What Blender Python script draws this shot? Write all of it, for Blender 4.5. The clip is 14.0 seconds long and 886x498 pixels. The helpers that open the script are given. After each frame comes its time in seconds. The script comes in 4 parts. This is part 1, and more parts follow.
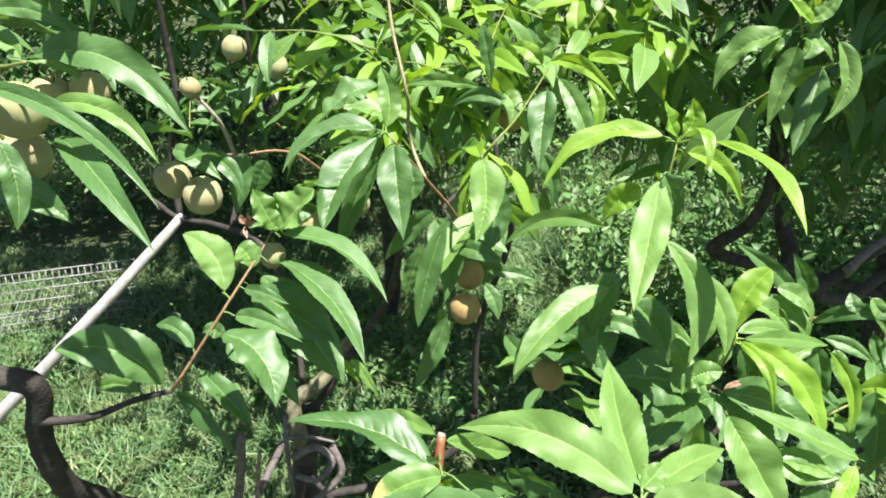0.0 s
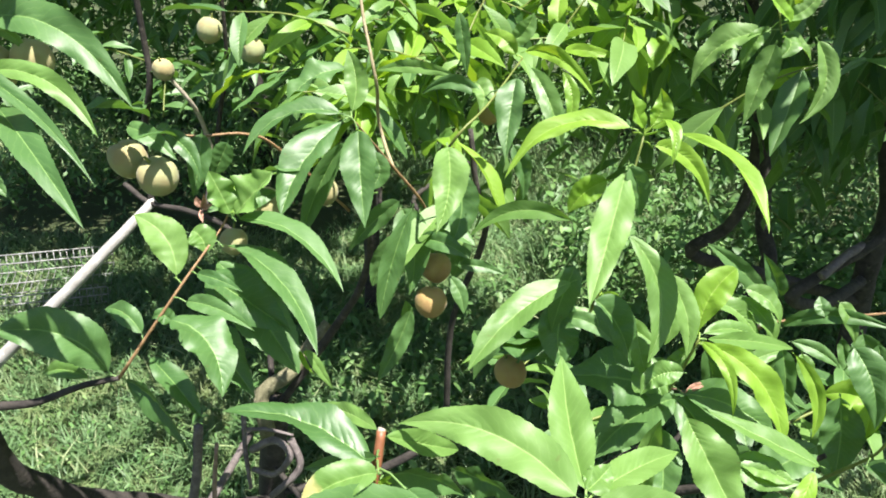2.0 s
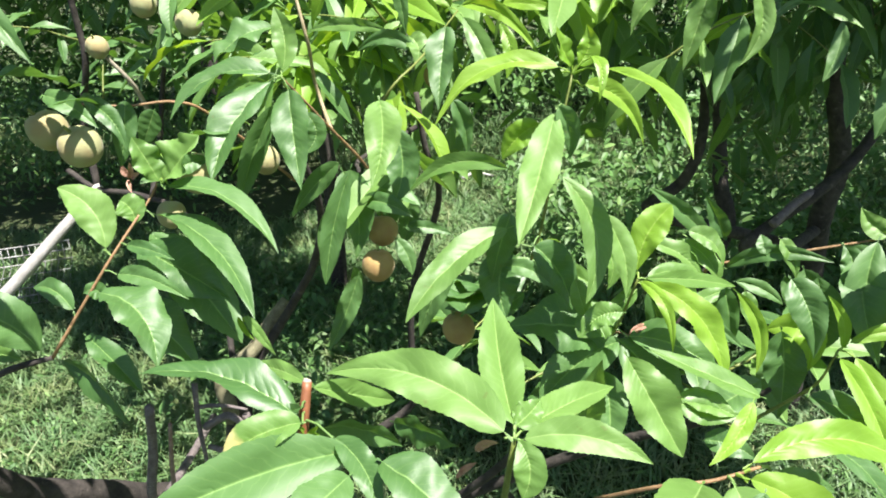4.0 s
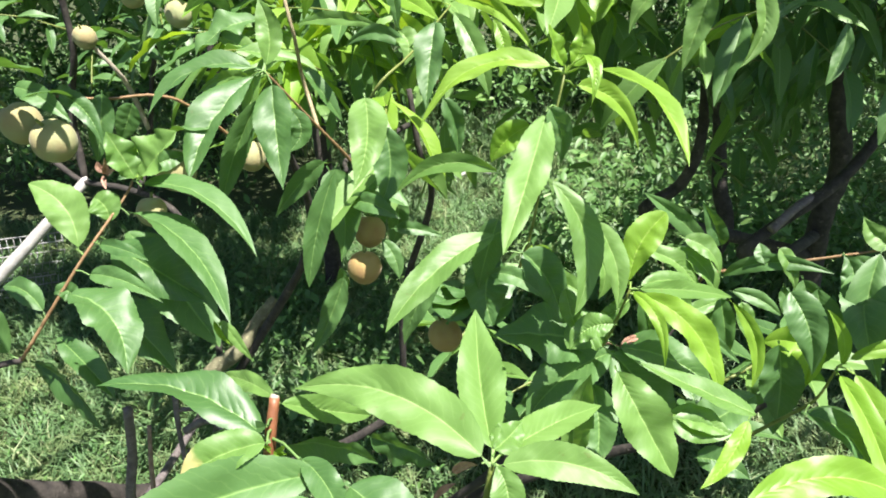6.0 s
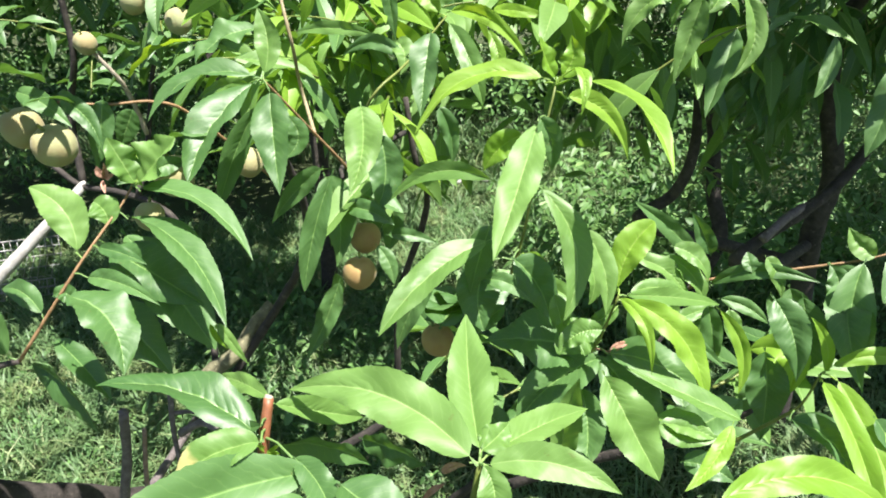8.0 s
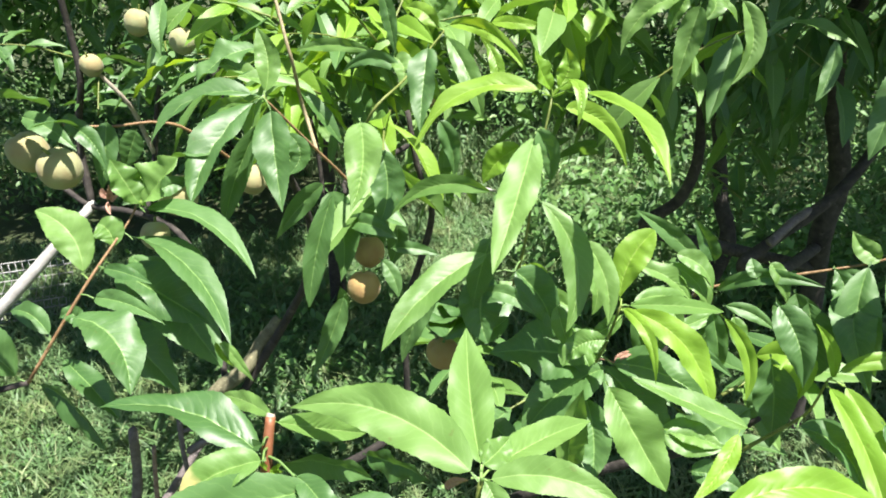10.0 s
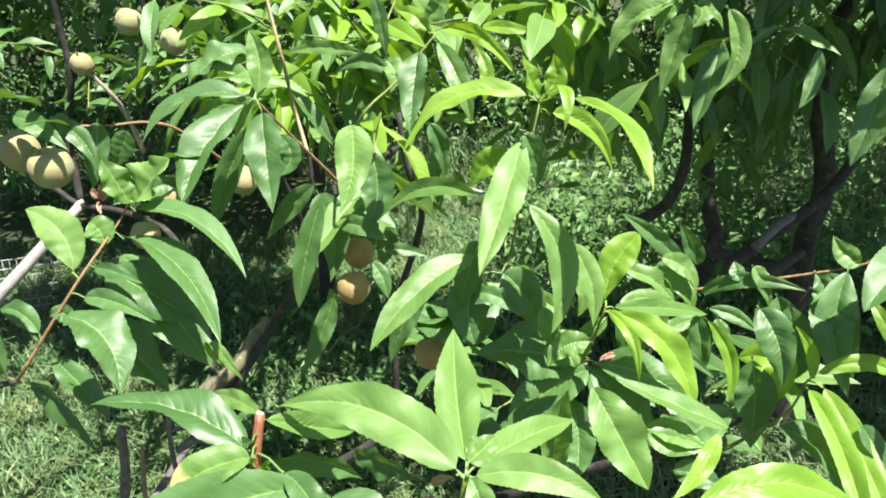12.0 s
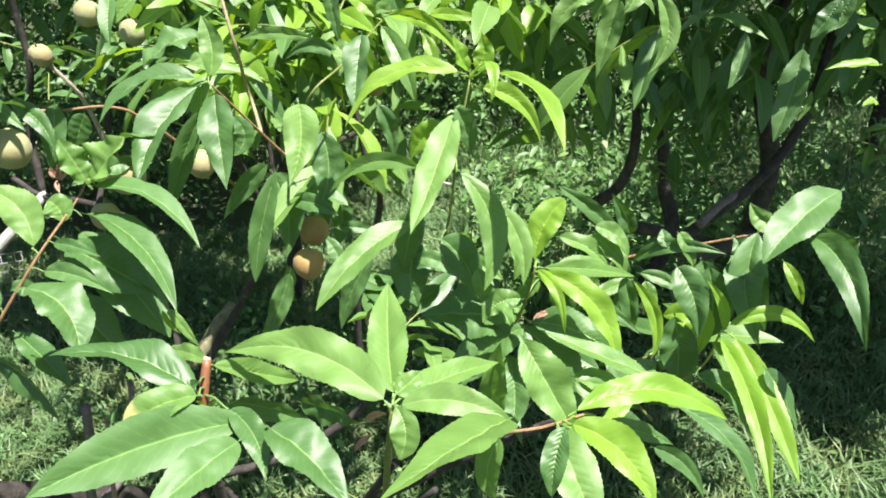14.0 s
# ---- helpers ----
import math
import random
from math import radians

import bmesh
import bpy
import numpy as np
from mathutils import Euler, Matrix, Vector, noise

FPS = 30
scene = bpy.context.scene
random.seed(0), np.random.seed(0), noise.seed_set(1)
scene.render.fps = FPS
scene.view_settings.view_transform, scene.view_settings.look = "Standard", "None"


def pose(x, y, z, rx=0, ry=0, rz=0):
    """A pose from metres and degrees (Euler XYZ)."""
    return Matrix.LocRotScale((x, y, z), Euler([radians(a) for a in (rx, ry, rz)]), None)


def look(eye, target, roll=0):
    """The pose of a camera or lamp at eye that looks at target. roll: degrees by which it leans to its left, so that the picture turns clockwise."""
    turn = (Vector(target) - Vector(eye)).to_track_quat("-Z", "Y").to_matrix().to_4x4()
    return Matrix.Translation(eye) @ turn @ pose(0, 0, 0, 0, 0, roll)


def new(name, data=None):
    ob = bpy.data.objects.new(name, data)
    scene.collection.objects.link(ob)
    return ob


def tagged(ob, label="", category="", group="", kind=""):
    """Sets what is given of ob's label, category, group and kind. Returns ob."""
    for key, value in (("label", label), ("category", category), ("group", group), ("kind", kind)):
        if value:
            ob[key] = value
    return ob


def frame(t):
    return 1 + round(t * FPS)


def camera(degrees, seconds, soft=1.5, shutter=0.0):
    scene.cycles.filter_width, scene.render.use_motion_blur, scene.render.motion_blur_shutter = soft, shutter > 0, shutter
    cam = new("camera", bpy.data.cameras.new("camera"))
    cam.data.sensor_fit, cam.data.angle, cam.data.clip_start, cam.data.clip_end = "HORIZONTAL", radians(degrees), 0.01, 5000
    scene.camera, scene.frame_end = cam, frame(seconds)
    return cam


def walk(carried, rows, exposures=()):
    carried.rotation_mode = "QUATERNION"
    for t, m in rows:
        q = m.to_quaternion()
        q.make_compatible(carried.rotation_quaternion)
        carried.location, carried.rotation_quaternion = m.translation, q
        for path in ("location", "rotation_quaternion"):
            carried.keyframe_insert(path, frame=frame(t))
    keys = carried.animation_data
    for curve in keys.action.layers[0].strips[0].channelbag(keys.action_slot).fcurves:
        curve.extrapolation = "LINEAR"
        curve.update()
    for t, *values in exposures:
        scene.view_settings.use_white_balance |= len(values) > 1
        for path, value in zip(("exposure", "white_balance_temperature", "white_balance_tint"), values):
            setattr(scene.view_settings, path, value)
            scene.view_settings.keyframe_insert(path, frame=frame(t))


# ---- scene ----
cam = camera(67.8, 14.0, soft=1.85)
PATH = [
    (0, (0.069, 0.038, 1.581), (-0.081, 1.851, 0.75), -2.5),
    (0.5, (0.06, 0.099, 1.577), (-0.096, 1.916, 0.756), -2.3),
    (1, (0.072, 0.077, 1.582), (-0.086, 1.896, 0.766), -1.1),
    (1.5, (0.092, 0.042, 1.554), (-0.024, 1.842, 0.69), -0.6),
    (2, (0.096, 0.058, 1.564), (-0.017, 1.87, 0.724), -0.3),
    (2.5, (0.106, 0.077, 1.561), (-0.005, 1.886, 0.717), -0.7),
    (3, (0.116, 0.065, 1.536), (0.006, 1.859, 0.66), -2.6),
    (3.5, (0.121, 0.055, 1.53), (0.02, 1.847, 0.648), -2.8),
    (4, (0.131, 0.06, 1.533), (0.099, 1.849, 0.639), -2.3),
    (4.2, (0.132, 0.06, 1.537), (0.117, 1.857, 0.661), -2.4),
    (6.3, (0.15, 0.089, 1.528), (0.121, 1.872, 0.622), -1.3),
    (6.5, (0.156, 0.087, 1.531), (0.125, 1.874, 0.633), -1.6),
    (7, (0.156, 0.082, 1.536), (0.127, 1.883, 0.667), -1.2),
    (7.5, (0.152, 0.075, 1.533), (0.133, 1.87, 0.651), -0.7),
    (9.8, (0.141, 0.085, 1.536), (0.128, 1.876, 0.648), -1.3),
    (10, (0.155, 0.076, 1.537), (0.109, 1.882, 0.679), -2.4),
    (10.5, (0.166, 0.072, 1.542), (0.103, 1.884, 0.697), -2.9),
    (11, (0.168, 0.07, 1.543), (0.116, 1.883, 0.7), -2.4),
    (11.5, (0.164, 0.065, 1.545), (0.136, 1.879, 0.702), -1.7),
    (12, (0.157, 0.068, 1.541), (0.14, 1.876, 0.686), -1.6),
    (12.5, (0.166, 0.064, 1.541), (0.157, 1.875, 0.691), -1.7),
    (13, (0.158, 0.067, 1.544), (0.171, 1.88, 0.7), -0.9),
    (13.5, (0.179, 0.05, 1.533), (0.195, 1.854, 0.67), -2.0),
    (14, (0.189, 0.014, 1.533), (0.248, 1.816, 0.667), -1.6),
]
walk(cam, [(t, look(eye, target, roll)) for t, eye, target, roll in PATH], exposures=[(0, 1.42)])

# ---- light: high summer sun from behind the viewer, clear sky ----
TO_SUN = Vector((0.30, -0.25, 1.0)).normalized()
world = bpy.data.worlds.new("clear_sky")
scene.world = world
world.use_nodes = True
wn = world.node_tree.nodes
sky = wn.new("ShaderNodeTexSky")
sky.sky_type = "NISHITA"
sky.sun_disc = False
sky.sun_elevation = math.asin(TO_SUN.z)
sky.sun_rotation = math.atan2(TO_SUN.x, TO_SUN.y)
world.node_tree.links.new(sky.outputs[0], wn["Background"].inputs[0])
wn["Background"].inputs[1].default_value = 0.050
sun_data = bpy.data.lights.new("sun", "SUN")
sun_data.energy = 5.0
sun_data.angle = radians(0.5)
sun_data.color = (1.0, 0.95, 0.90)
sun = new("sun", sun_data)
sun.matrix_world = Matrix.Translation((0, 0, 6)) @ TO_SUN.to_track_quat("Z", "Y").to_matrix().to_4x4()


# ---- materials ----
class Nodes:
    """Short helper round a material's node tree."""

    def __init__(self, name):
        self.mat = bpy.data.materials.new(name)
        self.mat.use_nodes = True
        self.tree = self.mat.node_tree
        self.bsdf = self.tree.nodes["Principled BSDF"]
        self.out = self.tree.nodes["Material Output"]

    def add(self, kind, **values):
        node = self.tree.nodes.new("ShaderNode" + kind)
        for key, value in values.items():
            if key in node.inputs:
                node.inputs[key].default_value = value
        return node

    def link(self, a, b):
        self.tree.links.new(a, b)
        return b

    def math(self, op, a, b=None):
        node = self.tree.nodes.new("ShaderNodeMath")
        node.operation = op
        for slot, value in zip(node.inputs, (a, b)):
            if value is None:
                continue
            if isinstance(value, (int, float)):
                slot.default_value = value
            else:
                self.link(value, slot)
        return node.outputs[0]

    def mix(self, fac, a, b, blend="MIX"):
        node = self.tree.nodes.new("ShaderNodeMix")
        node.data_type, node.blend_type = "RGBA", blend
        for slot, value in ((node.inputs[0], fac), (node.inputs[6], a), (node.inputs[7], b)):
            if isinstance(value, (int, float)):
                slot.default_value = value
            elif isinstance(value, tuple):
                slot.default_value = (*value, 1)
            else:
                self.link(value, slot)
        return node.outputs[2]

    def noise(self, scale, detail=3.0, vector=None, rough=0.55):
        node = self.add("TexNoise", Scale=scale, Detail=detail, Roughness=rough)
        if vector is not None:
            self.link(vector, node.inputs["Vector"])
        return node.outputs["Fac"]

    def ramp(self, fac, stops):
        node = self.tree.nodes.new("ShaderNodeValToRGB")
        while len(node.color_ramp.elements) < len(stops):
            node.color_ramp.elements.new(0.5)
        for element, (at, colour) in zip(node.color_ramp.elements, stops):
            element.position = at
            element.color = (*colour, 1)
        self.link(fac, node.inputs[0])
        return node.outputs[0]

    def bump(self, height, strength, distance):
        node = self.add("Bump", Strength=strength, Distance=distance)
        self.link(height, node.inputs["Height"])
        self.link(node.outputs[0], self.bsdf.inputs["Normal"])
        return node.outputs[0]


def leaf_material(name, dark, light, rib, glow, rough, through_light, island, tip=None):
    """A peach leaf: pale midrib, fine side veins, puckers beside the midrib, waxy skin, light passing through the blade."""
    n = Nodes(name)
    uv = n.add("UVMap").outputs[0]
    axes = n.add("SeparateXYZ")
    n.link(uv, axes.inputs[0])
    along, across = axes.outputs[0], axes.outputs[1]
    off = n.math("ABSOLUTE", n.math("SUBTRACT", across, 0.5))
    place = n.add("NewGeometry")
    pos = place.outputs["Position"]
    if island:
        chance = place.outputs["Random Per Island"]
    else:
        chance = n.add("ObjectInfo").outputs["Random"]
    blotch = n.noise(42.0, 3.0, pos)
    uneven = n.math("ADD", along, n.math("MULTIPLY", n.noise(90.0, 2.0, pos), 0.09))
    sweep = n.math("MULTIPLY", n.math("SUBTRACT", uneven, n.math("MULTIPLY", off, 0.30)), 92.0)
    vein = n.math("SINE", sweep)
    fine = n.noise(520.0, 2.0, pos)
    tone = n.math("ADD", n.math("MULTIPLY", chance, 0.65), n.math("MULTIPLY", blotch, 0.35))
    body = n.mix(tone, dark, light)
    body = n.mix(n.math("MULTIPLY", n.math("GREATER_THAN", vein, 0.94), 0.13), body, rib)
    ribmask = n.add("MapRange")
    for key, value in (("From Min", 0.008), ("From Max", 0.030), ("To Min", 0.62), ("To Max", 0.0)):
        ribmask.inputs[key].default_value = value
    n.link(off, ribmask.inputs["Value"])
    body = n.mix(ribmask.outputs[0], body, rib)
    specks = n.math("GREATER_THAN", n.noise(150.0, 2.0, pos), 0.72)
    body = n.mix(n.math("MULTIPLY", specks, 0.30), body, (0.13, 0.10, 0.03))
    if tip:
        edge = n.math("ADD", along, n.math("MULTIPLY", n.noise(60.0, 3.0, pos), 0.30))
        body = n.mix(n.ramp(edge, [(0.80, (0, 0, 0)), (0.90, (1, 1, 1))]), body, tip)
    n.link(body, n.bsdf.inputs["Base Color"])
    shine = n.math("ADD", rough - 0.05, n.math("ADD", n.math("MULTIPLY", blotch, 0.08), n.math("MULTIPLY", chance, 0.08)))
    n.link(shine, n.bsdf.inputs["Roughness"])
    n.bsdf.inputs["Specular IOR Level"].default_value = 0.70
    near_rib = n.math("POWER", n.math("MAXIMUM", 0.0, n.math("SUBTRACT", 1.0, n.math("MULTIPLY", off, 2.4))), 2.5)
    folds = n.math("MULTIPLY", n.math("MULTIPLY", n.math("ABSOLUTE", n.math("SINE", n.math("MULTIPLY", sweep, 0.5))), near_rib),
                   n.ramp(n.noise(24.0, 2.0, pos), [(0.42, (0.08, 0.08, 0.08)), (0.66, (1, 1, 1))]))
    quilt = n.math("MULTIPLY", n.noise(170.0, 2.0, pos), 0.32)
    pucker = n.math("ADD", n.math("ADD", folds, quilt), n.math("MULTIPLY", fine, 0.10))
    normal = n.bump(pucker, 1.0, 0.00052)
    thin = n.add("BsdfTranslucent")
    n.link(n.mix(0.75, body, glow), thin.inputs["Color"])
    n.link(normal, thin.inputs["Normal"])
    blend = n.add("MixShader", Fac=through_light)
    n.link(n.bsdf.outputs[0], blend.inputs[1])
    n.link(thin.outputs[0], blend.inputs[2])
    n.link(blend.outputs[0], n.out.inputs["Surface"])
    return n.mat


LEAF_LOOKS = {
    "mature": ((0.050, 0.126, 0.032), (0.104, 0.215, 0.058), (0.26, 0.42, 0.13), (0.20, 0.42, 0.03), 0.48, 0.22),
    "light": ((0.098, 0.205, 0.042), (0.165, 0.300, 0.068), (0.34, 0.50, 0.16), (0.30, 0.56, 0.04), 0.49, 0.28),
    "young": ((0.158, 0.320, 0.028), (0.240, 0.410, 0.042), (0.42, 0.58, 0.13), (0.52, 0.76, 0.03), 0.48, 0.38),
}
MATURE, LIGHT, YOUNG = (leaf_material(key + "_leaf", *look_, False) for key, look_ in LEAF_LOOKS.items())
YELLOWED = leaf_material("yellowing_leaf", *LEAF_LOOKS["light"], False, (0.62, 0.56, 0.24))
MATURE_MASS, LIGHT_MASS, YOUNG_MASS = (leaf_material(key + "_foliage", *look_, True) for key, look_ in LEAF_LOOKS.items())


def bark_material(name, dark, light, scale, rough, bump):
    n = Nodes(name)
    pos = n.add("NewGeometry").outputs["Position"]
    coarse = n.noise(scale, 5.0, pos, 0.65)
    fine = n.noise(scale * 6, 4.0, pos)
    body = n.ramp(coarse, [(0.30, dark), (0.52, tuple((a + b) / 2 for a, b in zip(dark, light))), (0.72, light)])
    body = n.mix(n.math("MULTIPLY", fine, 0.5), body, tuple(c * 0.55 for c in dark))
    lichen = n.math("GREATER_THAN", n.noise(scale * 1.7, 3.0, pos), 0.66)
    body = n.mix(n.math("MULTIPLY", lichen, 0.45), body, tuple(min(1, c * 1.5) for c in light))
    n.link(body, n.bsdf.inputs["Base Color"])
    n.bsdf.inputs["Roughness"].default_value = rough
    n.bump(n.math("ADD", coarse, n.math("MULTIPLY", fine, 0.5)), bump, 0.004)
    return n.mat


withered = bark_material("withered_petals", (0.30, 0.14, 0.09), (0.66, 0.42, 0.32), 120.0, 0.8, 0.3)
bark = bark_material("grey_bark", (0.019, 0.016, 0.014), (0.095, 0.080, 0.068), 38.0, 0.85, 0.8)
wood_shoot = bark_material("orange_shoot_bark", (0.22, 0.125, 0.055), (0.45, 0.29, 0.15), 150.0, 0.6, 0.35)
wood_red = bark_material("red_brown_bark", (0.17, 0.060, 0.026), (0.36, 0.150, 0.070), 60.0, 0.5, 0.12)
wood_green = bark_material("green_shoot_bark", (0.12, 0.16, 0.03), (0.26, 0.30, 0.08), 90.0, 0.5, 0.2)
wood_pale = bark_material("pale_bark", (0.30, 0.25, 0.18), (0.58, 0.52, 0.42), 60.0, 0.75, 0.4)
wood_twig = bark_material("pinkish_twig_bark", (0.20, 0.13, 0.10), (0.44, 0.31, 0.25), 120.0, 0.75, 0.5)
wood_tan = bark_material("tan_twig_bark", (0.26, 0.21, 0.11), (0.52, 0.44, 0.27), 120.0, 0.65, 0.4)
wood_mauve = bark_material("grey_mauve_bark", (0.11, 0.09, 0.085), (0.28, 0.24, 0.23), 80.0, 0.8, 0.6)
wood_stub = bark_material("grey_green_bark", (0.11, 0.105, 0.055), (0.30, 0.28, 0.165), 55.0, 0.8, 0.6)
wood_white = bark_material("bleached_wood", (0.34, 0.32, 0.29), (0.60, 0.58, 0.55), 30.0, 0.7, 0.35)


def peach_material(name, green, yellow, red, share):
    n = Nodes(name)
    pos = n.add("TexCoord").outputs["Object"]
    axes = n.add("SeparateXYZ")
    n.link(n.add("NewGeometry").outputs["Position"], axes.inputs[0])
    blush = n.noise(38.0, 3.0, pos)
    chance = n.add("ObjectInfo").outputs["Random"]
    ground_colour = n.mix(chance, green, yellow)
    mask = n.ramp(n.math("ADD", blush, n.math("MULTIPLY", chance, 0.12)), [(0.46, (0, 0, 0)), (0.72, (1, 1, 1))])
    body = n.mix(n.math("MULTIPLY", mask, share), ground_colour, red)
    down = n.noise(1600.0, 2.0, pos)
    body = n.mix(n.math("MULTIPLY", down, 0.16), body, (0.45, 0.42, 0.28))
    n.link(body, n.bsdf.inputs["Base Color"])
    n.bsdf.inputs["Roughness"].default_value = 0.8
    n.bsdf.inputs["Specular IOR Level"].default_value = 0.2
    n.bsdf.inputs["Sheen Weight"].default_value = 0.12
    n.bsdf.inputs["Sheen Roughness"].default_value = 0.4
    n.bump(n.math("ADD", n.math("MULTIPLY", down, 0.4), n.noise(90.0, 3.0, pos)), 0.25, 0.002)
    return n.mat


peach_skin = peach_material("downy_peach_skin", (0.325, 0.355, 0.175), (0.365, 0.345, 0.17), (0.32, 0.16, 0.07), 0.36)
blush_skin = peach_material("blushing_peach_skin", (0.37, 0.275, 0.105), (0.40, 0.27, 0.10), (0.28, 0.13, 0.055), 0.5)


def blade_material(name, dark, light, straw, share, dry):
    n = Nodes(name)
    place = n.add("NewGeometry")
    chance, pos = place.outputs["Random Per Island"], place.outputs["Position"]
    patch = n.noise(2.6, 3.0, pos)
    body = n.mix(n.math("ADD", n.math("MULTIPLY", chance, 0.6), n.math("MULTIPLY", patch, 0.4)), dark, light)
    body = n.mix(n.math("GREATER_THAN", n.math("FRACT", n.math("MULTIPLY", chance, 37.7)), 1 - share), body, straw)
    sere = n.ramp(n.noise(7.0, 4.0, pos), [(0.48, (0, 0, 0)), (0.66, (0.6, 0.6, 0.6))])
    body = n.mix(sere, body, dry)
    n.link(body, n.bsdf.inputs["Base Color"])
    n.bsdf.inputs["Roughness"].default_value = 0.5
    thin = n.add("BsdfTranslucent")
    n.link(n.mix(0.5, body, light), thin.inputs["Color"])
    blend = n.add("MixShader", Fac=0.3)
    n.link(n.bsdf.outputs[0], blend.inputs[1])
    n.link(thin.outputs[0], blend.inputs[2])
    n.link(blend.outputs[0], n.out.inputs["Surface"])
    return n.mat


grass_look = blade_material("grass_blades", (0.070, 0.150, 0.056), (0.195, 0.320, 0.130), (0.33, 0.39, 0.20), 0.05, (0.27, 0.30, 0.12))
weed_look = blade_material("weed_leaves", (0.048, 0.120, 0.038), (0.160, 0.320, 0.085), (0.26, 0.42, 0.14), 0.07, (0.13, 0.20, 0.06))


def soil_material():
    n = Nodes("mossy_soil")
    pos = n.add("NewGeometry").outputs["Position"]
    coarse, fine = n.noise(3.5, 5.0, pos), n.noise(60.0, 5.0, pos, 0.7)
    body = n.ramp(coarse, [(0.32, (0.050, 0.060, 0.020)), (0.55, (0.070, 0.105, 0.030)), (0.75, (0.075, 0.090, 0.038))])
    body = n.mix(n.math("MULTIPLY", fine, 0.6), body, (0.03, 0.03, 0.015))
    n.link(body, n.bsdf.inputs["Base Color"])
    n.bsdf.inputs["Roughness"].default_value = 0.95
    n.bump(n.math("ADD", coarse, fine), 0.8, 0.03)
    return n.mat


soil = soil_material()


def wire_material():
    n = Nodes("weathered_grey_wire")
    pos = n.add("NewGeometry").outputs["Position"]
    grime = n.noise(40.0, 4.0, pos)
    n.link(n.ramp(grime, [(0.35, (0.26, 0.25, 0.24)), (0.7, (0.50, 0.50, 0.50))]), n.bsdf.inputs["Base Color"])
    n.bsdf.inputs["Metallic"].default_value = 0.35
    n.bsdf.inputs["Roughness"].default_value = 0.55
    return n.mat


wire = wire_material()


# ---- builders ----
def part(name, bm, material, parent=None, label="", smooth=True):
    mesh = bpy.data.meshes.new(name)
    bm.to_mesh(mesh)
    bm.free()
    mesh.materials.append(material)
    if smooth:
        mesh.shade_smooth()
    ob = new(name, mesh)
    ob.parent = parent
    if label:
        ob["label"] = label
    return ob


def smooth_line(points, steps):
    """Catmull-Rom line through the points."""
    p = [Vector(q) for q in points]
    p = [p[0] * 2 - p[1], *p, p[-1] * 2 - p[-2]]
    line = []
    for a, b, c, d in zip(p, p[1:], p[2:], p[3:]):
        for k in range(steps):
            t = k / steps
            line.append(0.5 * (2 * b + (c - a) * t + (2 * a - 5 * b + 4 * c - d) * t * t + (3 * b - a - 3 * c + d) * t ** 3))
    line.append(p[-2])
    return line


def tube(points, r0, r1, sides=8, steps=5):
    """A tapered, slightly uneven limb along the points."""
    bm = bmesh.new()
    rough = 0.16 if r0 > 0.006 else 0.04
    line = smooth_line(points, steps)
    rings = []
    for i, at in enumerate(line):
        f = i / (len(line) - 1)
        ahead = (line[min(i + 1, len(line) - 1)] - line[max(i - 1, 0)]).normalized()
        x = ahead.orthogonal().normalized() if i == 0 else (x - ahead * x.dot(ahead)).normalized()
        y = ahead.cross(x)
        ring = []
        for k in range(sides):
            a = 2 * math.pi * k / sides
            way = x * math.cos(a) + y * math.sin(a)
            r = (r0 + (r1 - r0) * f) * (1 + rough * noise.noise(at * 30 + way * 2.0))
            ring.append(bm.verts.new(at + way * r))
        rings.append(ring)
    for a, b in zip(rings, rings[1:]):
        for k in range(sides):
            bm.faces.new((a[k], a[(k + 1) % sides], b[(k + 1) % sides], b[k]))
    bm.faces.new(rings[0][::-1])
    bm.faces.new(rings[-1])
    return bm


STEM_LINES = {}


def stem(name, parent, points, r0, r1, material, label="", sides=8):
    ob = part(name, tube(points, r0, r1, sides), material, parent, label)
    STEM_LINES[ob.name] = smooth_line(points, 12)
    return ob


def stalk_mesh(bm, start, end):
    """Adds a thin bowed leaf stalk from start to end, coloured like the midrib."""
    uv = bm.loops.layers.uv.verify()
    ahead = (end - start).normalized()
    x = ahead.orthogonal().normalized()
    y = ahead.cross(x)
    rings = []
    for f, r in ((0, 0.0011), (0.5, 0.0008), (1, 0.0008)):
        at = start.lerp(end, f) + Vector((0, 0, 0.12 * (end - start).length * math.sin(math.pi * f)))
        rings.append([bm.verts.new(at + (x * math.cos(k * 1.2566) + y * math.sin(k * 1.2566)) * r) for k in range(5)])
    for a, b in zip(rings, rings[1:]):
        for k in range(5):
            face = bm.faces.new((a[k], a[(k + 1) % 5], b[(k + 1) % 5], b[k]))
            face.smooth = True
            for loop in face.loops:
                loop[uv].uv = (0.02, 0.5)


def leaf_shape(t, peak=0.42):
    """Half width of a lance-shaped leaf with a short stalk and a drawn-out tip, 1 at its widest, which lies at peak."""
    if t < 0.05:
        return 0.05
    s = (t - 0.05) / 0.95
    a, b = 1.62 * peak, 1.62 * (1 - peak)
    return max(0.012, (s / peak) ** a * ((1 - s) / (1 - peak)) ** b * (1 - 0.12 * s ** 5))


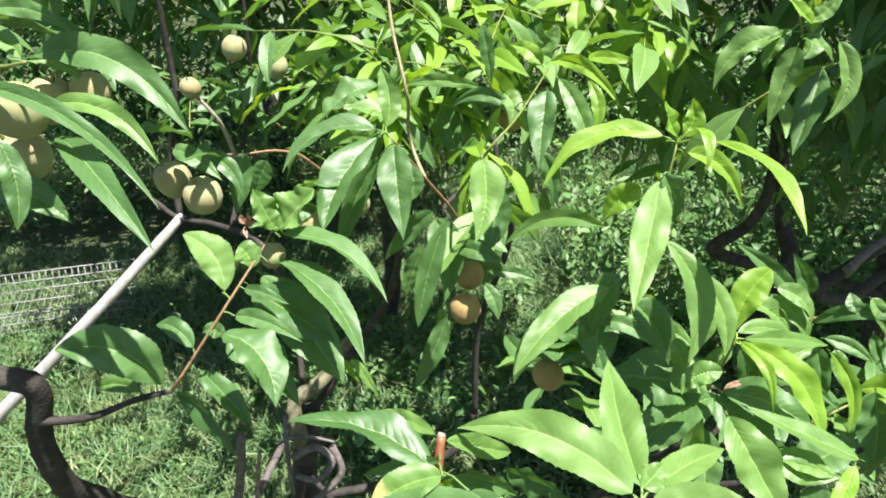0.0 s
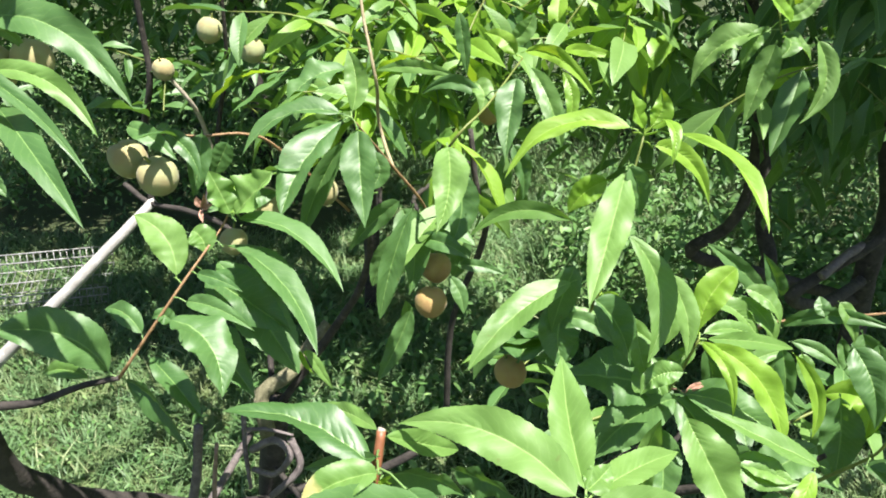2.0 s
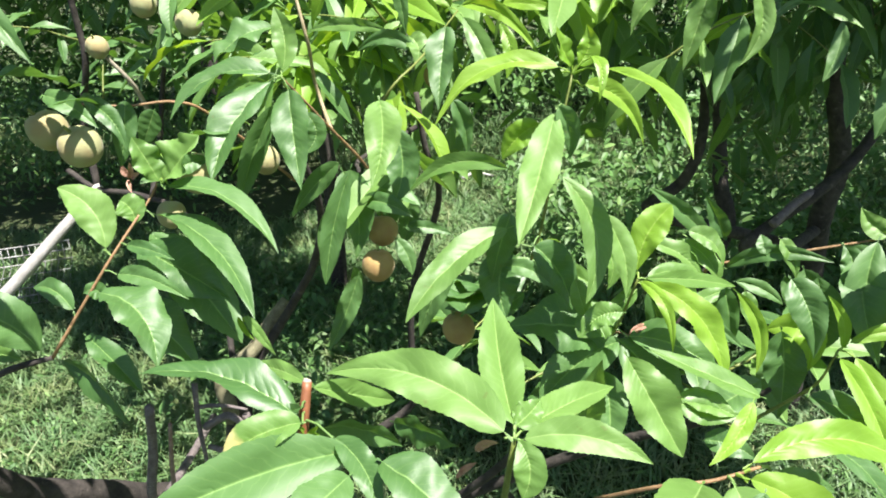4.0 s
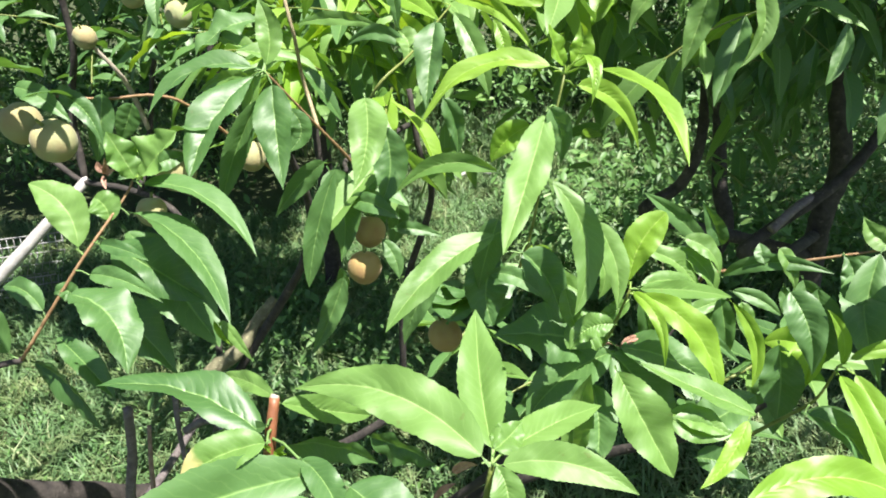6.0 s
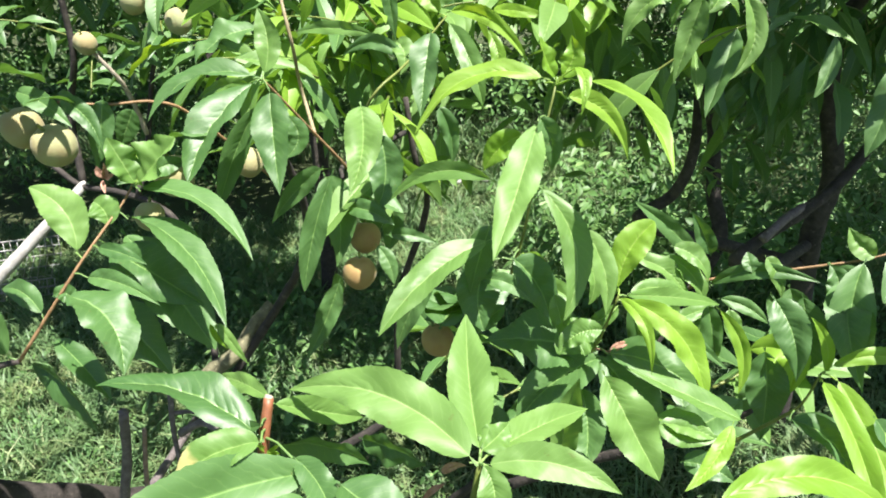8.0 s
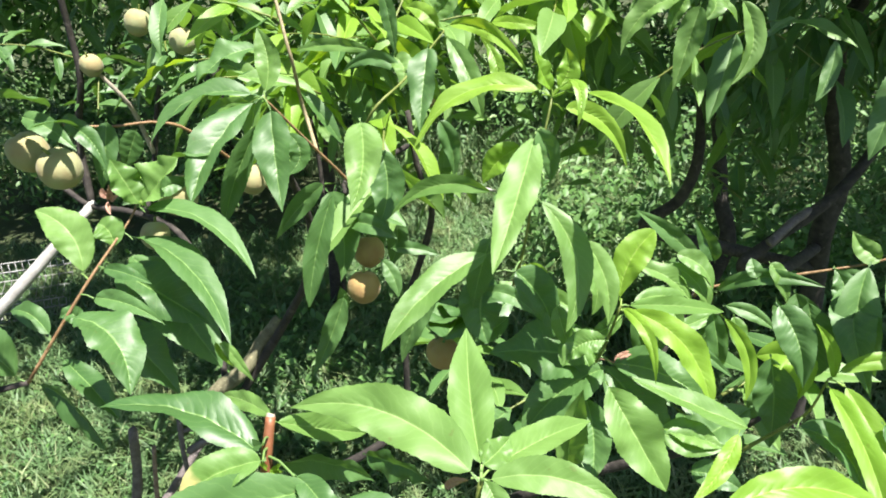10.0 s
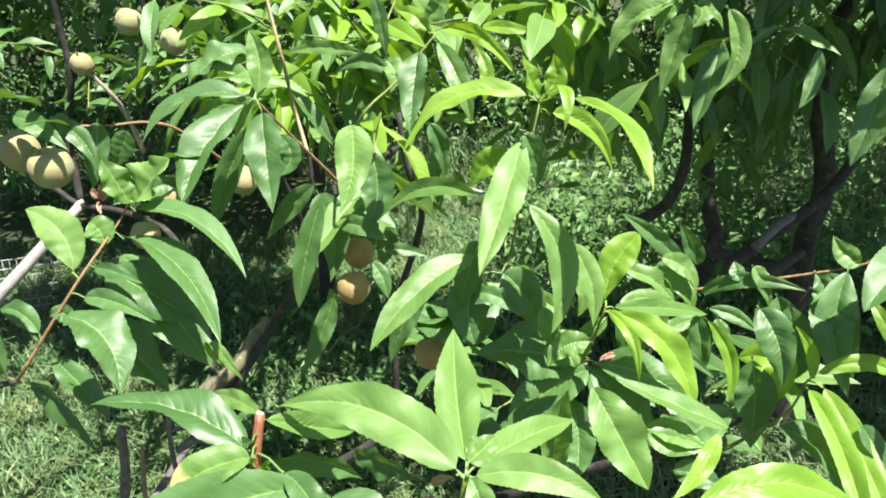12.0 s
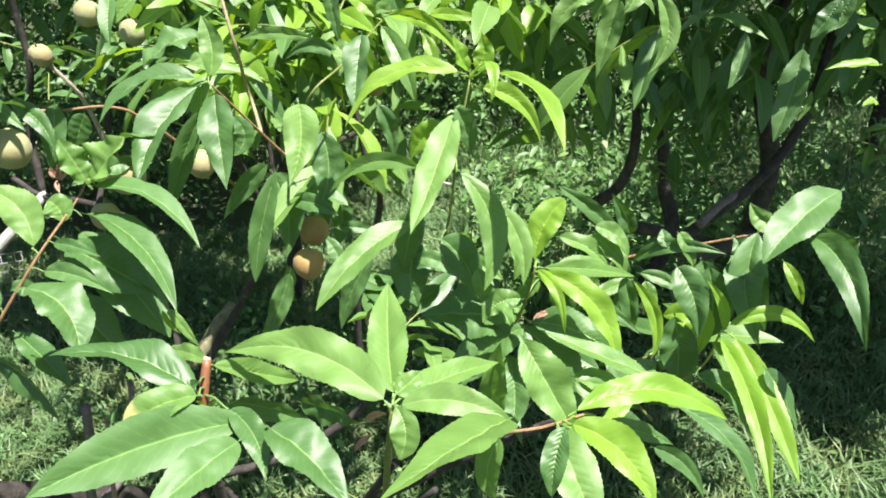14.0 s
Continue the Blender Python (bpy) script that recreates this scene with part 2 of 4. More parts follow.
def blade_mesh(bm, curve, normal, width, rng, rows=40, cols=8, peak=None):
    """Fills bm with one leaf along curve(t), whose upper side looks along normal: a shallow channel with arched halves and a wavy, toothed rim."""
    uv = bm.loops.layers.uv.verify()
    phase, beat = rng.uniform(0, 6.3), rng.uniform(1.4, 3.0)
    wave, fold = rng.uniform(0.04, 0.15), rng.uniform(0.24, 0.52)
    twist, bulge = radians(rng.uniform(-36, 36)), rng.uniform(0.02, 0.14)
    peak = peak or rng.uniform(0.30, 0.50)
    grid = []
    for i in range(rows + 1):
        t = i / rows
        at = curve(t)
        ahead = (curve(min(1, t + 0.02)) - curve(max(0, t - 0.02))).normalized()
        up = (normal - ahead * normal.dot(ahead)).normalized()
        up = Matrix.Rotation(twist * (t - 0.4), 3, ahead) @ up
        side = ahead.cross(up)
        half = width * 0.5 * leaf_shape(t, peak)
        jag = 1 + (0.022 if i % 2 else -0.018)
        row = []
        for k in range(cols + 1):
            s = 2 * k / cols - 1
            rim = abs(s)
            lift = half * (fold * rim + bulge * math.sin(math.pi * rim)) + width * wave * rim * rim * math.sin(phase + beat * 6.28 * t + (0.9 if s > 0 else -0.6)) * leaf_shape(t, peak)
            lift += half * 0.13 * noise.noise(Vector((t * 9 + phase * 5, s * 2.0, phase)))
            reach = half * s * (jag + 0.05 * noise.noise(Vector((t * 11, s + phase, beat))) if rim > 0.99 else 1)
            row.append((bm.verts.new(at + side * reach + up * lift), (t, 0.5 + s / 2)))
        grid.append(row)
    for a, b in zip(grid, grid[1:]):
        for k in range(cols):
            corners = (a[k], a[k + 1], b[k + 1], b[k])
            face = bm.faces.new([c[0] for c in corners])
            face.smooth = True
            for loop, corner in zip(face.loops, corners):
                loop[uv].uv = corner[1]
        rib = bm.edges.get((a[cols // 2][0], b[cols // 2][0]))
        rib.smooth = False


leaf_rng = random.Random(7)


def leaf(parent, base, heading, pitch, length, width, rise, swing, roll, material, peak=None):
    """One leaf from its base: heading clockwise from +y and pitch in degrees; rise and swing bow the blade up and to the right in metres; roll turns its upper side about its length; peak is where it is widest."""
    h, p = radians(heading), radians(pitch)
    ahead = Vector((math.cos(p) * math.sin(h), math.cos(p) * math.cos(h), math.sin(p)))
    side = ahead.cross(Vector((0, 0, 1))).normalized()
    up = side.cross(ahead)
    a = Vector((0, 0, 0))
    c = ahead * length
    b = c / 2 + (up * rise + side * swing) * 2
    normal = up * math.cos(radians(roll)) + side * math.sin(radians(roll))
    bm = bmesh.new()
    blade_mesh(bm, lambda t: a * (1 - t) ** 2 + b * (2 * t * (1 - t)) + c * (t * t), normal, width, leaf_rng, peak=peak)
    base = Vector(base)
    near = min(STEM_LINES[parent.name], key=lambda q: (q - base).length)
    if 0.002 < (near - base).length < 0.032:
        stalk_mesh(bm, near - base, ahead * length * 0.04)
    ob = part("leaf", bm, material, parent, smooth=False)
    ob.location = base
    return ob


def leaf_patterns(material, count, rows, cols, seed):
    """Leaf meshes one metre long for the repeated leaves, hanging along +y with the upper side up."""
    rng = random.Random(seed)
    made = []
    for _ in range(count):
        bm = bmesh.new()
        sag, swing = rng.uniform(0.02, 0.20), rng.uniform(-0.06, 0.06)
        a, b, c = Vector((0, 0, 0)), Vector((swing, 0.52, sag)), Vector((0, 0.96, -sag))
        blade_mesh(bm, lambda t: a * (1 - t) ** 2 + b * (2 * t * (1 - t)) + c * (t * t), Vector((0, 0, 1)), rng.uniform(0.21, 0.31), rng, rows, cols)
        mesh = bpy.data.meshes.new("leaf")
        bm.to_mesh(mesh)
        bm.free()
        mesh.materials.append(material)
        made.append(mesh)
    return made


PATTERNS = {"m": leaf_patterns(MATURE, 9, 12, 4, 11), "l": leaf_patterns(LIGHT, 7, 12, 4, 12), "y": leaf_patterns(YOUNG, 6, 12, 4, 13)}
spray_rng = random.Random(21)


def spray(tree, base, heading, pitch, length, count, tones="mml", size=(0.085, 0.135), wood=None, droops=(-62, 8)):
    """A leafy shoot: a thin bowed stem with alternate drooping leaves, each an object of its own."""
    r = spray_rng
    h, p = radians(heading), radians(pitch)
    ahead = Vector((math.cos(p) * math.sin(h), math.cos(p) * math.cos(h), math.sin(p)))
    base = Vector(base)
    sag = Vector((r.uniform(-0.06, 0.06), r.uniform(-0.06, 0.06), -0.16)) * length
    points = [base, base + ahead * length * 0.5 + sag * 0.1, base + ahead * length + sag]
    shoot = stem("shoot", tree, points, 0.0024, 0.0010, wood or wood_green, sides=5)
    line = smooth_line(points, 8)
    for k in range(count):
        f = (k + 1) / count
        at = line[min(len(line) - 1, int(f * (len(line) - 1)))]
        turn = heading + k * 137.5 + r.uniform(-25, 25)
        droop = r.uniform(*droops) + 22 * f
        m = Matrix.Translation(at) @ Euler((radians(droop), radians(r.uniform(-35, 35)), radians(-turn))).to_matrix().to_4x4()
        ob = new("leaf", r.choice(PATTERNS[r.choice(tones)]))
        ob.parent = shoot
        ob.matrix_basis = m @ Matrix.Diagonal((*(3 * [r.uniform(*size)]), 1))
    return shoot


def leaf_mass(name, parent, material, places, size, seed, label="", rows=5, ratios=(0.22, 0.34), droops=(-70, 15)):
    """Many leaves joined in one mesh; places gives x, y, z of each leaf's base."""
    rng = np.random.default_rng(seed)
    n = len(places)
    t = np.linspace(0, 1, rows + 1)
    half = np.array([leaf_shape(v) for v in t]) * 0.5
    ratio = rng.uniform(*ratios, n)[:, None]
    length = rng.uniform(*size, n)[:, None]
    turn, droop, roll = rng.uniform(0, 2 * np.pi, n), np.radians(rng.uniform(*droops, n)), np.radians(rng.uniform(-40, 40, n))
    ahead = np.stack([np.cos(droop) * np.sin(turn), np.cos(droop) * np.cos(turn), np.sin(droop)], 1)
    side = np.stack([np.cos(turn), -np.sin(turn), np.zeros(n)], 1)
    up = np.cross(side, ahead)
    side, up = side * np.cos(roll)[:, None] + up * np.sin(roll)[:, None], up * np.cos(roll)[:, None] - side * np.sin(roll)[:, None]
    sag = rng.uniform(0.05, 0.3, n)[:, None]
    mid = places[:, None, :] + (ahead[:, None, :] * t[None, :, None] - np.array([0, 0, 1.0]) * (sag * t[None, :] ** 2)[:, :, None]) * length[:, :, None]
    reach = (half[None, :] * ratio * length)[:, :, None]
    verts = np.stack([mid - side[:, None, :] * reach + up[:, None, :] * reach * 0.3, mid, mid + side[:, None, :] * reach + up[:, None, :] * reach * 0.3], 2).reshape(-1, 3)
    i = np.arange(rows)[:, None] * 3 + np.arange(2)[None, :]
    quad = np.stack([i, i + 1, i + 4, i + 3], -1).reshape(-1, 4)
    faces = (np.arange(n)[:, None, None] * (rows + 1) * 3 + quad[None]).reshape(-1, 4)
    uv_one = np.stack(np.meshgrid(t, [0.0, 0.5, 1.0], indexing="ij"), -1).reshape(-1, 2)
    mesh = bpy.data.meshes.new(name)
    mesh.from_pydata(verts.tolist(), [], faces.tolist())
    layer = mesh.uv_layers.new(name="UVMap")
    layer.data.foreach_set("uv", np.tile(uv_one, (n, 1))[faces.reshape(-1)].astype(np.float32).reshape(-1))
    mesh.materials.append(material)
    mesh.shade_smooth()
    ob = new(name, mesh)
    ob.parent = parent
    return tagged(ob, label, kind="stuff")


def clumps(seed, count, spread, boxes):
    """Leaf places gathered in clumps inside boxes (x0, x1, y0, y1, z0, z1, share)."""
    rng = np.random.default_rng(seed)
    found = []
    for x0, x1, y0, y1, z0, z1, share in boxes:
        hubs = rng.uniform((x0, y0, z0), (x1, y1, z1), (max(1, int(count * share / 14)), 3))
        found.append((hubs[:, None, :] + rng.normal(0, spread, (len(hubs), 14, 3))).reshape(-1, 3))
    return np.concatenate(found)


def peach(at, radius, skin=None, label="downy unripe yellow-green peach hanging on a twig"):
    """A young peach with its groove, slight point and stalk."""
    bm = bmesh.new()
    bmesh.ops.create_uvsphere(bm, u_segments=28, v_segments=18, radius=1)
    for vert in bm.verts:
        c = vert.co
        a = math.atan2(c.y, c.x)
        ring = math.sqrt(max(0, 1 - c.z * c.z))
        groove = 0.09 * math.exp(-(a / 0.22) ** 2) * ring
        dip = 0.14 * max(0.0, c.z - 0.75) * 4
        point = 0.10 * max(0.0, -c.z - 0.85) * 6
        f = 1 - groove + 0.03 * noise.noise(c * 1.7)
        vert.co = Vector((c.x * f * 0.97, c.y * f, c.z * 1.03 - dip * (1 - ring) - point * 0.4)) * radius
    ob = part("peach", bm, skin or peach_skin)
    ob.location = at
    ob.rotation_euler = (radians(peach_rng.uniform(-25, 25)), radians(peach_rng.uniform(-25, 25)), radians(peach_rng.uniform(-180, 180)))
    stem("stalk", ob, [(0, 0, radius * 0.84), (0.001, 0, radius * 1.0), (0.002, 0.001, radius * 1.28)], 0.0022, 0.0017, wood_green)
    return tagged(ob, label, "peach", "peaches on the trees")


peach_rng = random.Random(5)

# ---- ground ----
bm = bmesh.new()
bmesh.ops.create_grid(bm, x_segments=90, y_segments=90, size=1)
for vert in bm.verts:
    x, y = vert.co.x, vert.co.y
    px, py = 40 * x * abs(x) + 2 * x, 40 * y * abs(y) + 2 * y + 3
    vert.co = Vector((px * (1 + 4 * x ** 8), py * (1 + 4 * y ** 8), 0.035 * noise.noise(Vector((px * 0.9, py * 0.9, 0))) - 0.02))
ground = tagged(part("ground", bm, soil), "mossy orchard soil under rough grass", "ground", kind="structure")


def grass_blades(name, count, box, height, seed, lean, material, label, width=0.0022, holes=()):
    rng = np.random.default_rng(seed)
    x0, x1, y0, y1 = box
    tuft = rng.uniform((x0, y0), (x1, y1), (count // 9, 2))
    root = (tuft[:, None, :] + rng.normal(0, 0.035, (len(tuft), 9, 2))).reshape(-1, 2)
    n = len(root)
    h = np.repeat(rng.uniform(*height, len(tuft)), 9) * rng.uniform(0.5, 1.2, n)
    a = rng.uniform(0, 2 * np.pi, n)
    bend = rng.uniform(0.15, lean, n) * h
    face = a + rng.normal(np.pi / 2, 0.4, n)
    w = np.stack([np.cos(face), np.sin(face)], 1) * (width * rng.uniform(0.6, 1.4, n))[:, None]
    d = np.stack([np.cos(a), np.sin(a)], 1)
    z = np.full(n, -0.02)

    def level(f, rise, wide):
        c = root + d * (bend * f * f)[:, None]
        zz = z + h * rise
        return [np.column_stack([c - w * wide, zz]), np.column_stack([c + w * wide, zz])]

    verts = np.stack([*level(0, 0, 1), *level(0.6, 0.62, 0.85), level(1, 0.92, 0)[0]], 1).reshape(-1, 3)
    start = np.arange(n)[:, None] * 5
    quads = (start + np.array([[0, 1, 3, 2]])).tolist()
    tris = (start + np.array([[2, 3, 4]])).tolist()
    mesh = bpy.data.meshes.new(name)
    mesh.from_pydata(verts.tolist(), [], quads + tris)
    mesh.materials.append(material)
    return tagged(new(name, mesh), label, "grass", kind="stuff")


grass_blades("grass", 100000, (-3.2, 2.6, 1.0, 3.5), (0.04, 0.11), 3, 1.9, grass_look, "rough sunlit orchard grass, long and trampled", 0.0029)
grass_blades("grass", 45000, (-7.0, 7.0, -5.0, 1.0), (0.08, 0.16), 6, 1.5, grass_look, "rough orchard grass round the viewer", 0.006)
grass_blades("grass", 24000, (-8.0, -3.2, 1.0, 9.0), (0.08, 0.16), 7, 1.5, grass_look, "rough orchard grass to the side", 0.006)
grass_blades("grass", 24000, (2.6, 8.0, 1.0, 9.0), (0.08, 0.16), 8, 1.5, grass_look, "rough orchard grass to the side", 0.006)
grass_blades("grass", 26000, (-5.5, 6.0, 4.6, 8.5), (0.12, 0.28), 4, 1.2, grass_look, "tall rough grass further back in the orchard", 0.004)


def weeds(name, count, boxes, size, seed, label, spread=0.07, material=None):
    places = clumps(seed, count, spread, boxes)
    places[:, 2] = np.abs(places[:, 2])
    return tagged(leaf_mass(name, None, material or weed_look, places, size, seed, label, 4, (0.22, 0.55), (-60, 60)), category="undergrowth")


weeds("clover", 22000, [(-3.0, 2.4, 1.1, 3.6, 0.0, 0.05, 1.0)], (0.012, 0.028), 30, "low clover and small weeds in the grass", 0.035)
grass_blades("grass", 7000, (0.4, 3.4, 2.2, 5.0), (0.10, 0.30), 5, 1.3, grass_look, "tall coarse grass among the weeds", 0.0035)
grass_blades("grass", 16000, (-0.7, 1.3, 3.4, 5.4), (0.04, 0.10), 10, 1.8, grass_look, "sunlit grass between the trees", 0.0034)
weeds("undergrowth", 6500, [(0.45, 2.2, 2.2, 3.4, 0.02, 0.50, 0.5), (0.7, 3.2, 3.2, 5.5, 0.05, 1.0, 0.5)], (0.022, 0.06), 31,
      "dense broad-leaved weeds and brambles under the trees", 0.05)
weeds("undergrowth", 5200, [(0.40, 2.2, 2.2, 3.4, 0.05, 0.60, 0.5), (0.5, 3.2, 3.2, 5.5, 0.1, 1.1, 0.5)], (0.035, 0.08), 35,
      "larger leafy weeds standing in clumps under the trees", 0.045)
grass_blades("grass", 16000, (-1.1, 0.5, 1.7, 3.0), (0.06, 0.15), 9, 1.9, grass_look, "longer grass in the broken shade of the peach tree", 0.0034)
weeds("undergrowth", 2600, [(-0.9, 0.25, 1.75, 2.9, 0.0, 0.12, 1.0)], (0.02, 0.06), 34, "low broad-leaved weeds in the shade of the peach tree", 0.05)
weeds("undergrowth", 7000, [(-3.4, -1.1, 3.6, 4.9, 0.03, 0.6, 0.5), (-1.2, 0.6, 4.4, 6.0, 0.05, 0.9, 0.5)], (0.03, 0.07), 32,
      "leafy weeds in the shade behind the grass")
weeds("hedge", 46000, [(-6, 7, 5.6, 6.8, 0.1, 2.1, 1.0)], (0.06, 0.13), 33, "dense green hedge closing the orchard behind")

# ---- trees: trunks and limbs ----
def tree(at, label):
    ob = new("peach_tree")
    ob.empty_display_size = 0.2
    return tagged(ob, label, "peach tree", "peach trees")


TREE_0 = tree((-0.42, 1.32, 0), "peach tree in full leaf, bearing unripe fruit, close to the viewer")
TREE_1 = tree((1.2, 1.8, 0), "shaded peach tree with dark limbs and drooping leaves")
TREE_3 = tree((0.5, 2.2, 0), "peach tree behind with bright sunlit young leaves")
# the next two trees are added to carry unseen crowns that shade the rear
TREE_4 = tree((3.3, 4.3, 0), "added peach tree whose unseen crown shades the rear of the orchard")
TREE_5 = tree((-1.6, 4.9, 0), "added peach tree whose unseen crown shades the rear of the orchard")
TREE_2 = tree((-0.8, 1.7, 0), "peach tree behind with fruit and sunlit leaves")
stem("trunk", TREE_0, [(-0.45, 1.36, -0.06), (-0.44, 1.33, 0.15), (-0.418, 1.30, 0.335), (-0.36, 1.25, 0.62)], 0.040, 0.028, bark, "grey fissured trunk", 12)
stem("limb", TREE_0, [(-0.36, 1.25, 0.60), (-0.218, 1.250, 0.811), (-0.139, 1.200, 0.950), (-0.106, 1.150, 1.085), (-0.12, 1.05, 1.25)], 0.010, 0.006, bark)
stem("limb", TREE_0, [(-0.43, 1.31, 0.24), (-0.402, 0.981, 0.567), (-0.427, 0.892, 0.663), (-0.457, 0.819, 0.747), (-0.490, 0.760, 0.812), (-0.501, 0.715, 0.883), (-0.501, 0.671, 0.952), (-0.480, 0.636, 1.060), (-0.449, 0.621, 1.142), (-0.469, 0.601, 1.174), (-0.549, 0.586, 1.204)], 0.022, 0.012, bark, "dark limb in the shade", 10)
stem("limb", TREE_0, [(-0.459, 0.621, 1.096), (-0.398, 0.624, 1.102), (-0.343, 0.632, 1.121), (-0.299, 0.636, 1.131)], 0.0055, 0.003, bark)
stem("limb", TREE_0, [(-0.42, 1.22, 0.55), (-0.376, 0.860, 0.674), (-0.334, 0.820, 0.834), (-0.310, 0.800, 0.926)], 0.008, 0.0065, wood_mauve, "sawn-off grey branch stub")
stem("limb", TREE_0, [(-0.37, 0.87, 0.66), (-0.326, 0.820, 0.717), (-0.307, 0.810, 0.810), (-0.287, 0.800, 0.895)], 0.005, 0.003, wood_twig)
stem("twig", TREE_0, [(-0.237, 0.800, 0.965), (-0.238, 0.786, 0.909), (-0.235, 0.775, 0.836)], 0.0045, 0.003, wood_mauve, sides=6)
stem("twig", TREE_0, [(-0.241, 0.794, 0.928), (-0.204, 0.789, 0.935), (-0.163, 0.781, 0.933)], 0.0035, 0.002, wood_mauve, sides=6)
stem("twig", TREE_0, [(-0.228, 0.783, 0.902), (-0.189, 0.776, 0.927), (-0.164, 0.761, 0.914), (-0.191, 0.764, 0.876), (-0.228, 0.779, 0.869)], 0.006, 0.004, wood_mauve, sides=6)
stem("twig", TREE_0, [(-0.169, 0.786, 0.921), (-0.158, 0.777, 0.877), (-0.204, 0.772, 0.825)], 0.006, 0.005, wood_mauve, sides=6)
stem("limb", TREE_0, [(-0.400, 1.270, 0.500), (-0.371, 1.198, 0.599), (-0.375, 1.210, 0.670), (-0.314, 1.241, 0.710), (-0.274, 1.277, 0.759), (-0.237, 1.306, 0.795)], 0.019, 0.015, wood_stub, "short broken grey-green limb in the sun")
stem("limb", TREE_0, [(-0.41, 1.29, 0.40), (-0.15, 0.95, 0.50), (-0.04, 0.66, 0.70), (0.0, 0.48, 0.98), (0.022, 0.395, 1.197)], 0.007, 0.004, bark)
stem("limb", TREE_0, [(-0.03, 0.63, 0.74), (0.06, 0.50, 0.95), (0.12, 0.41, 1.10), (0.163, 0.372, 1.195)], 0.006, 0.003, bark)
stem("limb", TREE_0, [(0.07, 0.48, 0.97), (0.15, 0.38, 1.12), (0.19, 0.31, 1.23)], 0.004, 0.002, bark)
stem("limb", TREE_0, [(-0.14, 0.94, 0.50), (0.10, 0.80, 0.72), (0.24, 0.68, 0.98), (0.28, 0.62, 1.08)], 0.008, 0.004, bark)
stem("limb", TREE_0, [(0.10, 0.80, 0.72), (0.30, 0.72, 0.90), (0.42, 0.64, 1.02), (0.45, 0.60, 1.09)], 0.009, 0.0025, bark)
stem("limb", TREE_0, [(0.30, 0.72, 0.92), (0.40, 0.76, 1.05), (0.44, 0.77, 1.15)], 0.004, 0.002, bark)
stem("limb", TREE_0, [(0.02, 1.37, 0.5), (0.033, 1.350, 0.770), (0.093, 1.300, 0.980), (0.106, 1.250, 1.080), (0.086, 1.220, 1.159), (0.074, 1.220, 1.263)], 0.008, 0.005, bark)
stem("limb", TREE_0, [(-0.43, 1.31, 0.28), (-0.2, 1.36, 0.30), (0.0, 1.38, 0.42), (0.02, 1.37, 0.52)], 0.012, 0.010, bark)
stem("limb", TREE_0, [(0.07, 1.22, 1.20), (0.0, 1.0, 1.22), (0.01, 0.88, 1.24)], 0.005, 0.0025, bark)

stem("trunk", TREE_1, [(1.25, 1.84, -0.06), (1.23, 1.82, 0.3), (1.20, 1.80, 0.553), (1.16, 1.75, 0.76), (1.175, 1.75, 0.92), (1.11, 1.75, 1.145), (1.095, 1.74, 1.30), (1.135, 1.72, 1.45), (1.18, 1.7, 2.0)], 0.0390, 0.0144, bark, "dark upright trunk", 12)
stem("limb", TREE_1, [(1.19, 1.79, 0.70), (0.90, 1.45, 0.80), (0.743, 1.300, 0.892), (0.796, 1.310, 0.943), (0.905, 1.330, 1.020), (0.989, 1.360, 1.109), (1.046, 1.400, 1.231), (1.090, 1.450, 1.428), (1.1, 1.45, 1.8)], 0.0156, 0.0088, bark, "crooked grey limb")
stem("limb", TREE_1, [(1.20, 1.79, 0.62), (0.85, 1.62, 0.78), (0.611, 1.550, 0.875), (0.674, 1.520, 0.960), (0.698, 1.500, 1.079), (0.686, 1.500, 1.322), (0.7, 1.4, 1.7)], 0.0187, 0.0096, bark, "dark limb")
stem("trunk", TREE_3, [(0.99, 2.42, -0.06), (1.097, 2.194, 0.472), (1.075, 2.239, 0.679), (1.030, 2.266, 0.964), (0.72, 2.0, 1.7), (0.45, 1.75, 2.0)], 0.034, 0.012, bark, "dark slender trunk", 10)
stem("limb", TREE_0, [(-0.37, 1.25, 0.58), (-0.40, 1.36, 0.80), (-0.47, 1.43, 0.95), (-0.60, 1.49, 0.985), (-0.72, 1.54, 0.985), (-0.80, 1.58, 1.02)], 0.0075, 0.0065, bark, "dark crooked limb")
stem("trunk", TREE_2, [(-0.40, 2.70, -0.06), (-0.37, 2.62, 0.4), (-0.36, 2.5, 0.9), (-0.42, 2.2, 1.3), (-0.5, 2.0, 1.9)], 0.040, 0.015, bark, "dark slender trunk", 10)
stem("limb", TREE_0, [(-0.72, 1.545, 0.98), (-0.727, 1.58, 1.138), (-0.670, 1.550, 1.278), (-0.665, 1.550, 1.374), (-0.64, 1.5, 1.7)], 0.009, 0.006, bark)
stem("limb", TREE_0, [(-0.56, 1.47, 0.98), (-0.55, 1.55, 1.08), (-0.525, 1.580, 1.213), (-0.482, 1.550, 1.334), (-0.45, 1.5, 1.6)], 0.007, 0.004, bark)
stem("limb", TREE_0, [(-0.548, 1.56, 1.10), (-0.555, 1.53, 1.20), (-0.561, 1.500, 1.249), (-0.587, 1.480, 1.301)], 0.006, 0.004, wood_pale)
stem("limb", TREE_0, [(-0.14, 1.20, 0.95), (-0.11, 1.28, 1.06), (-0.109, 1.300, 1.183), (-0.115, 1.296, 1.240)], 0.005, 0.0034, bark)
stem("limb", TREE_0, [(-0.13, 1.1, 1.15), (-0.19, 0.95, 1.30), (-0.218, 0.900, 1.336), (-0.273, 0.880, 1.338), (-0.320, 0.860, 1.347)], 0.0026, 0.0013, wood_shoot)

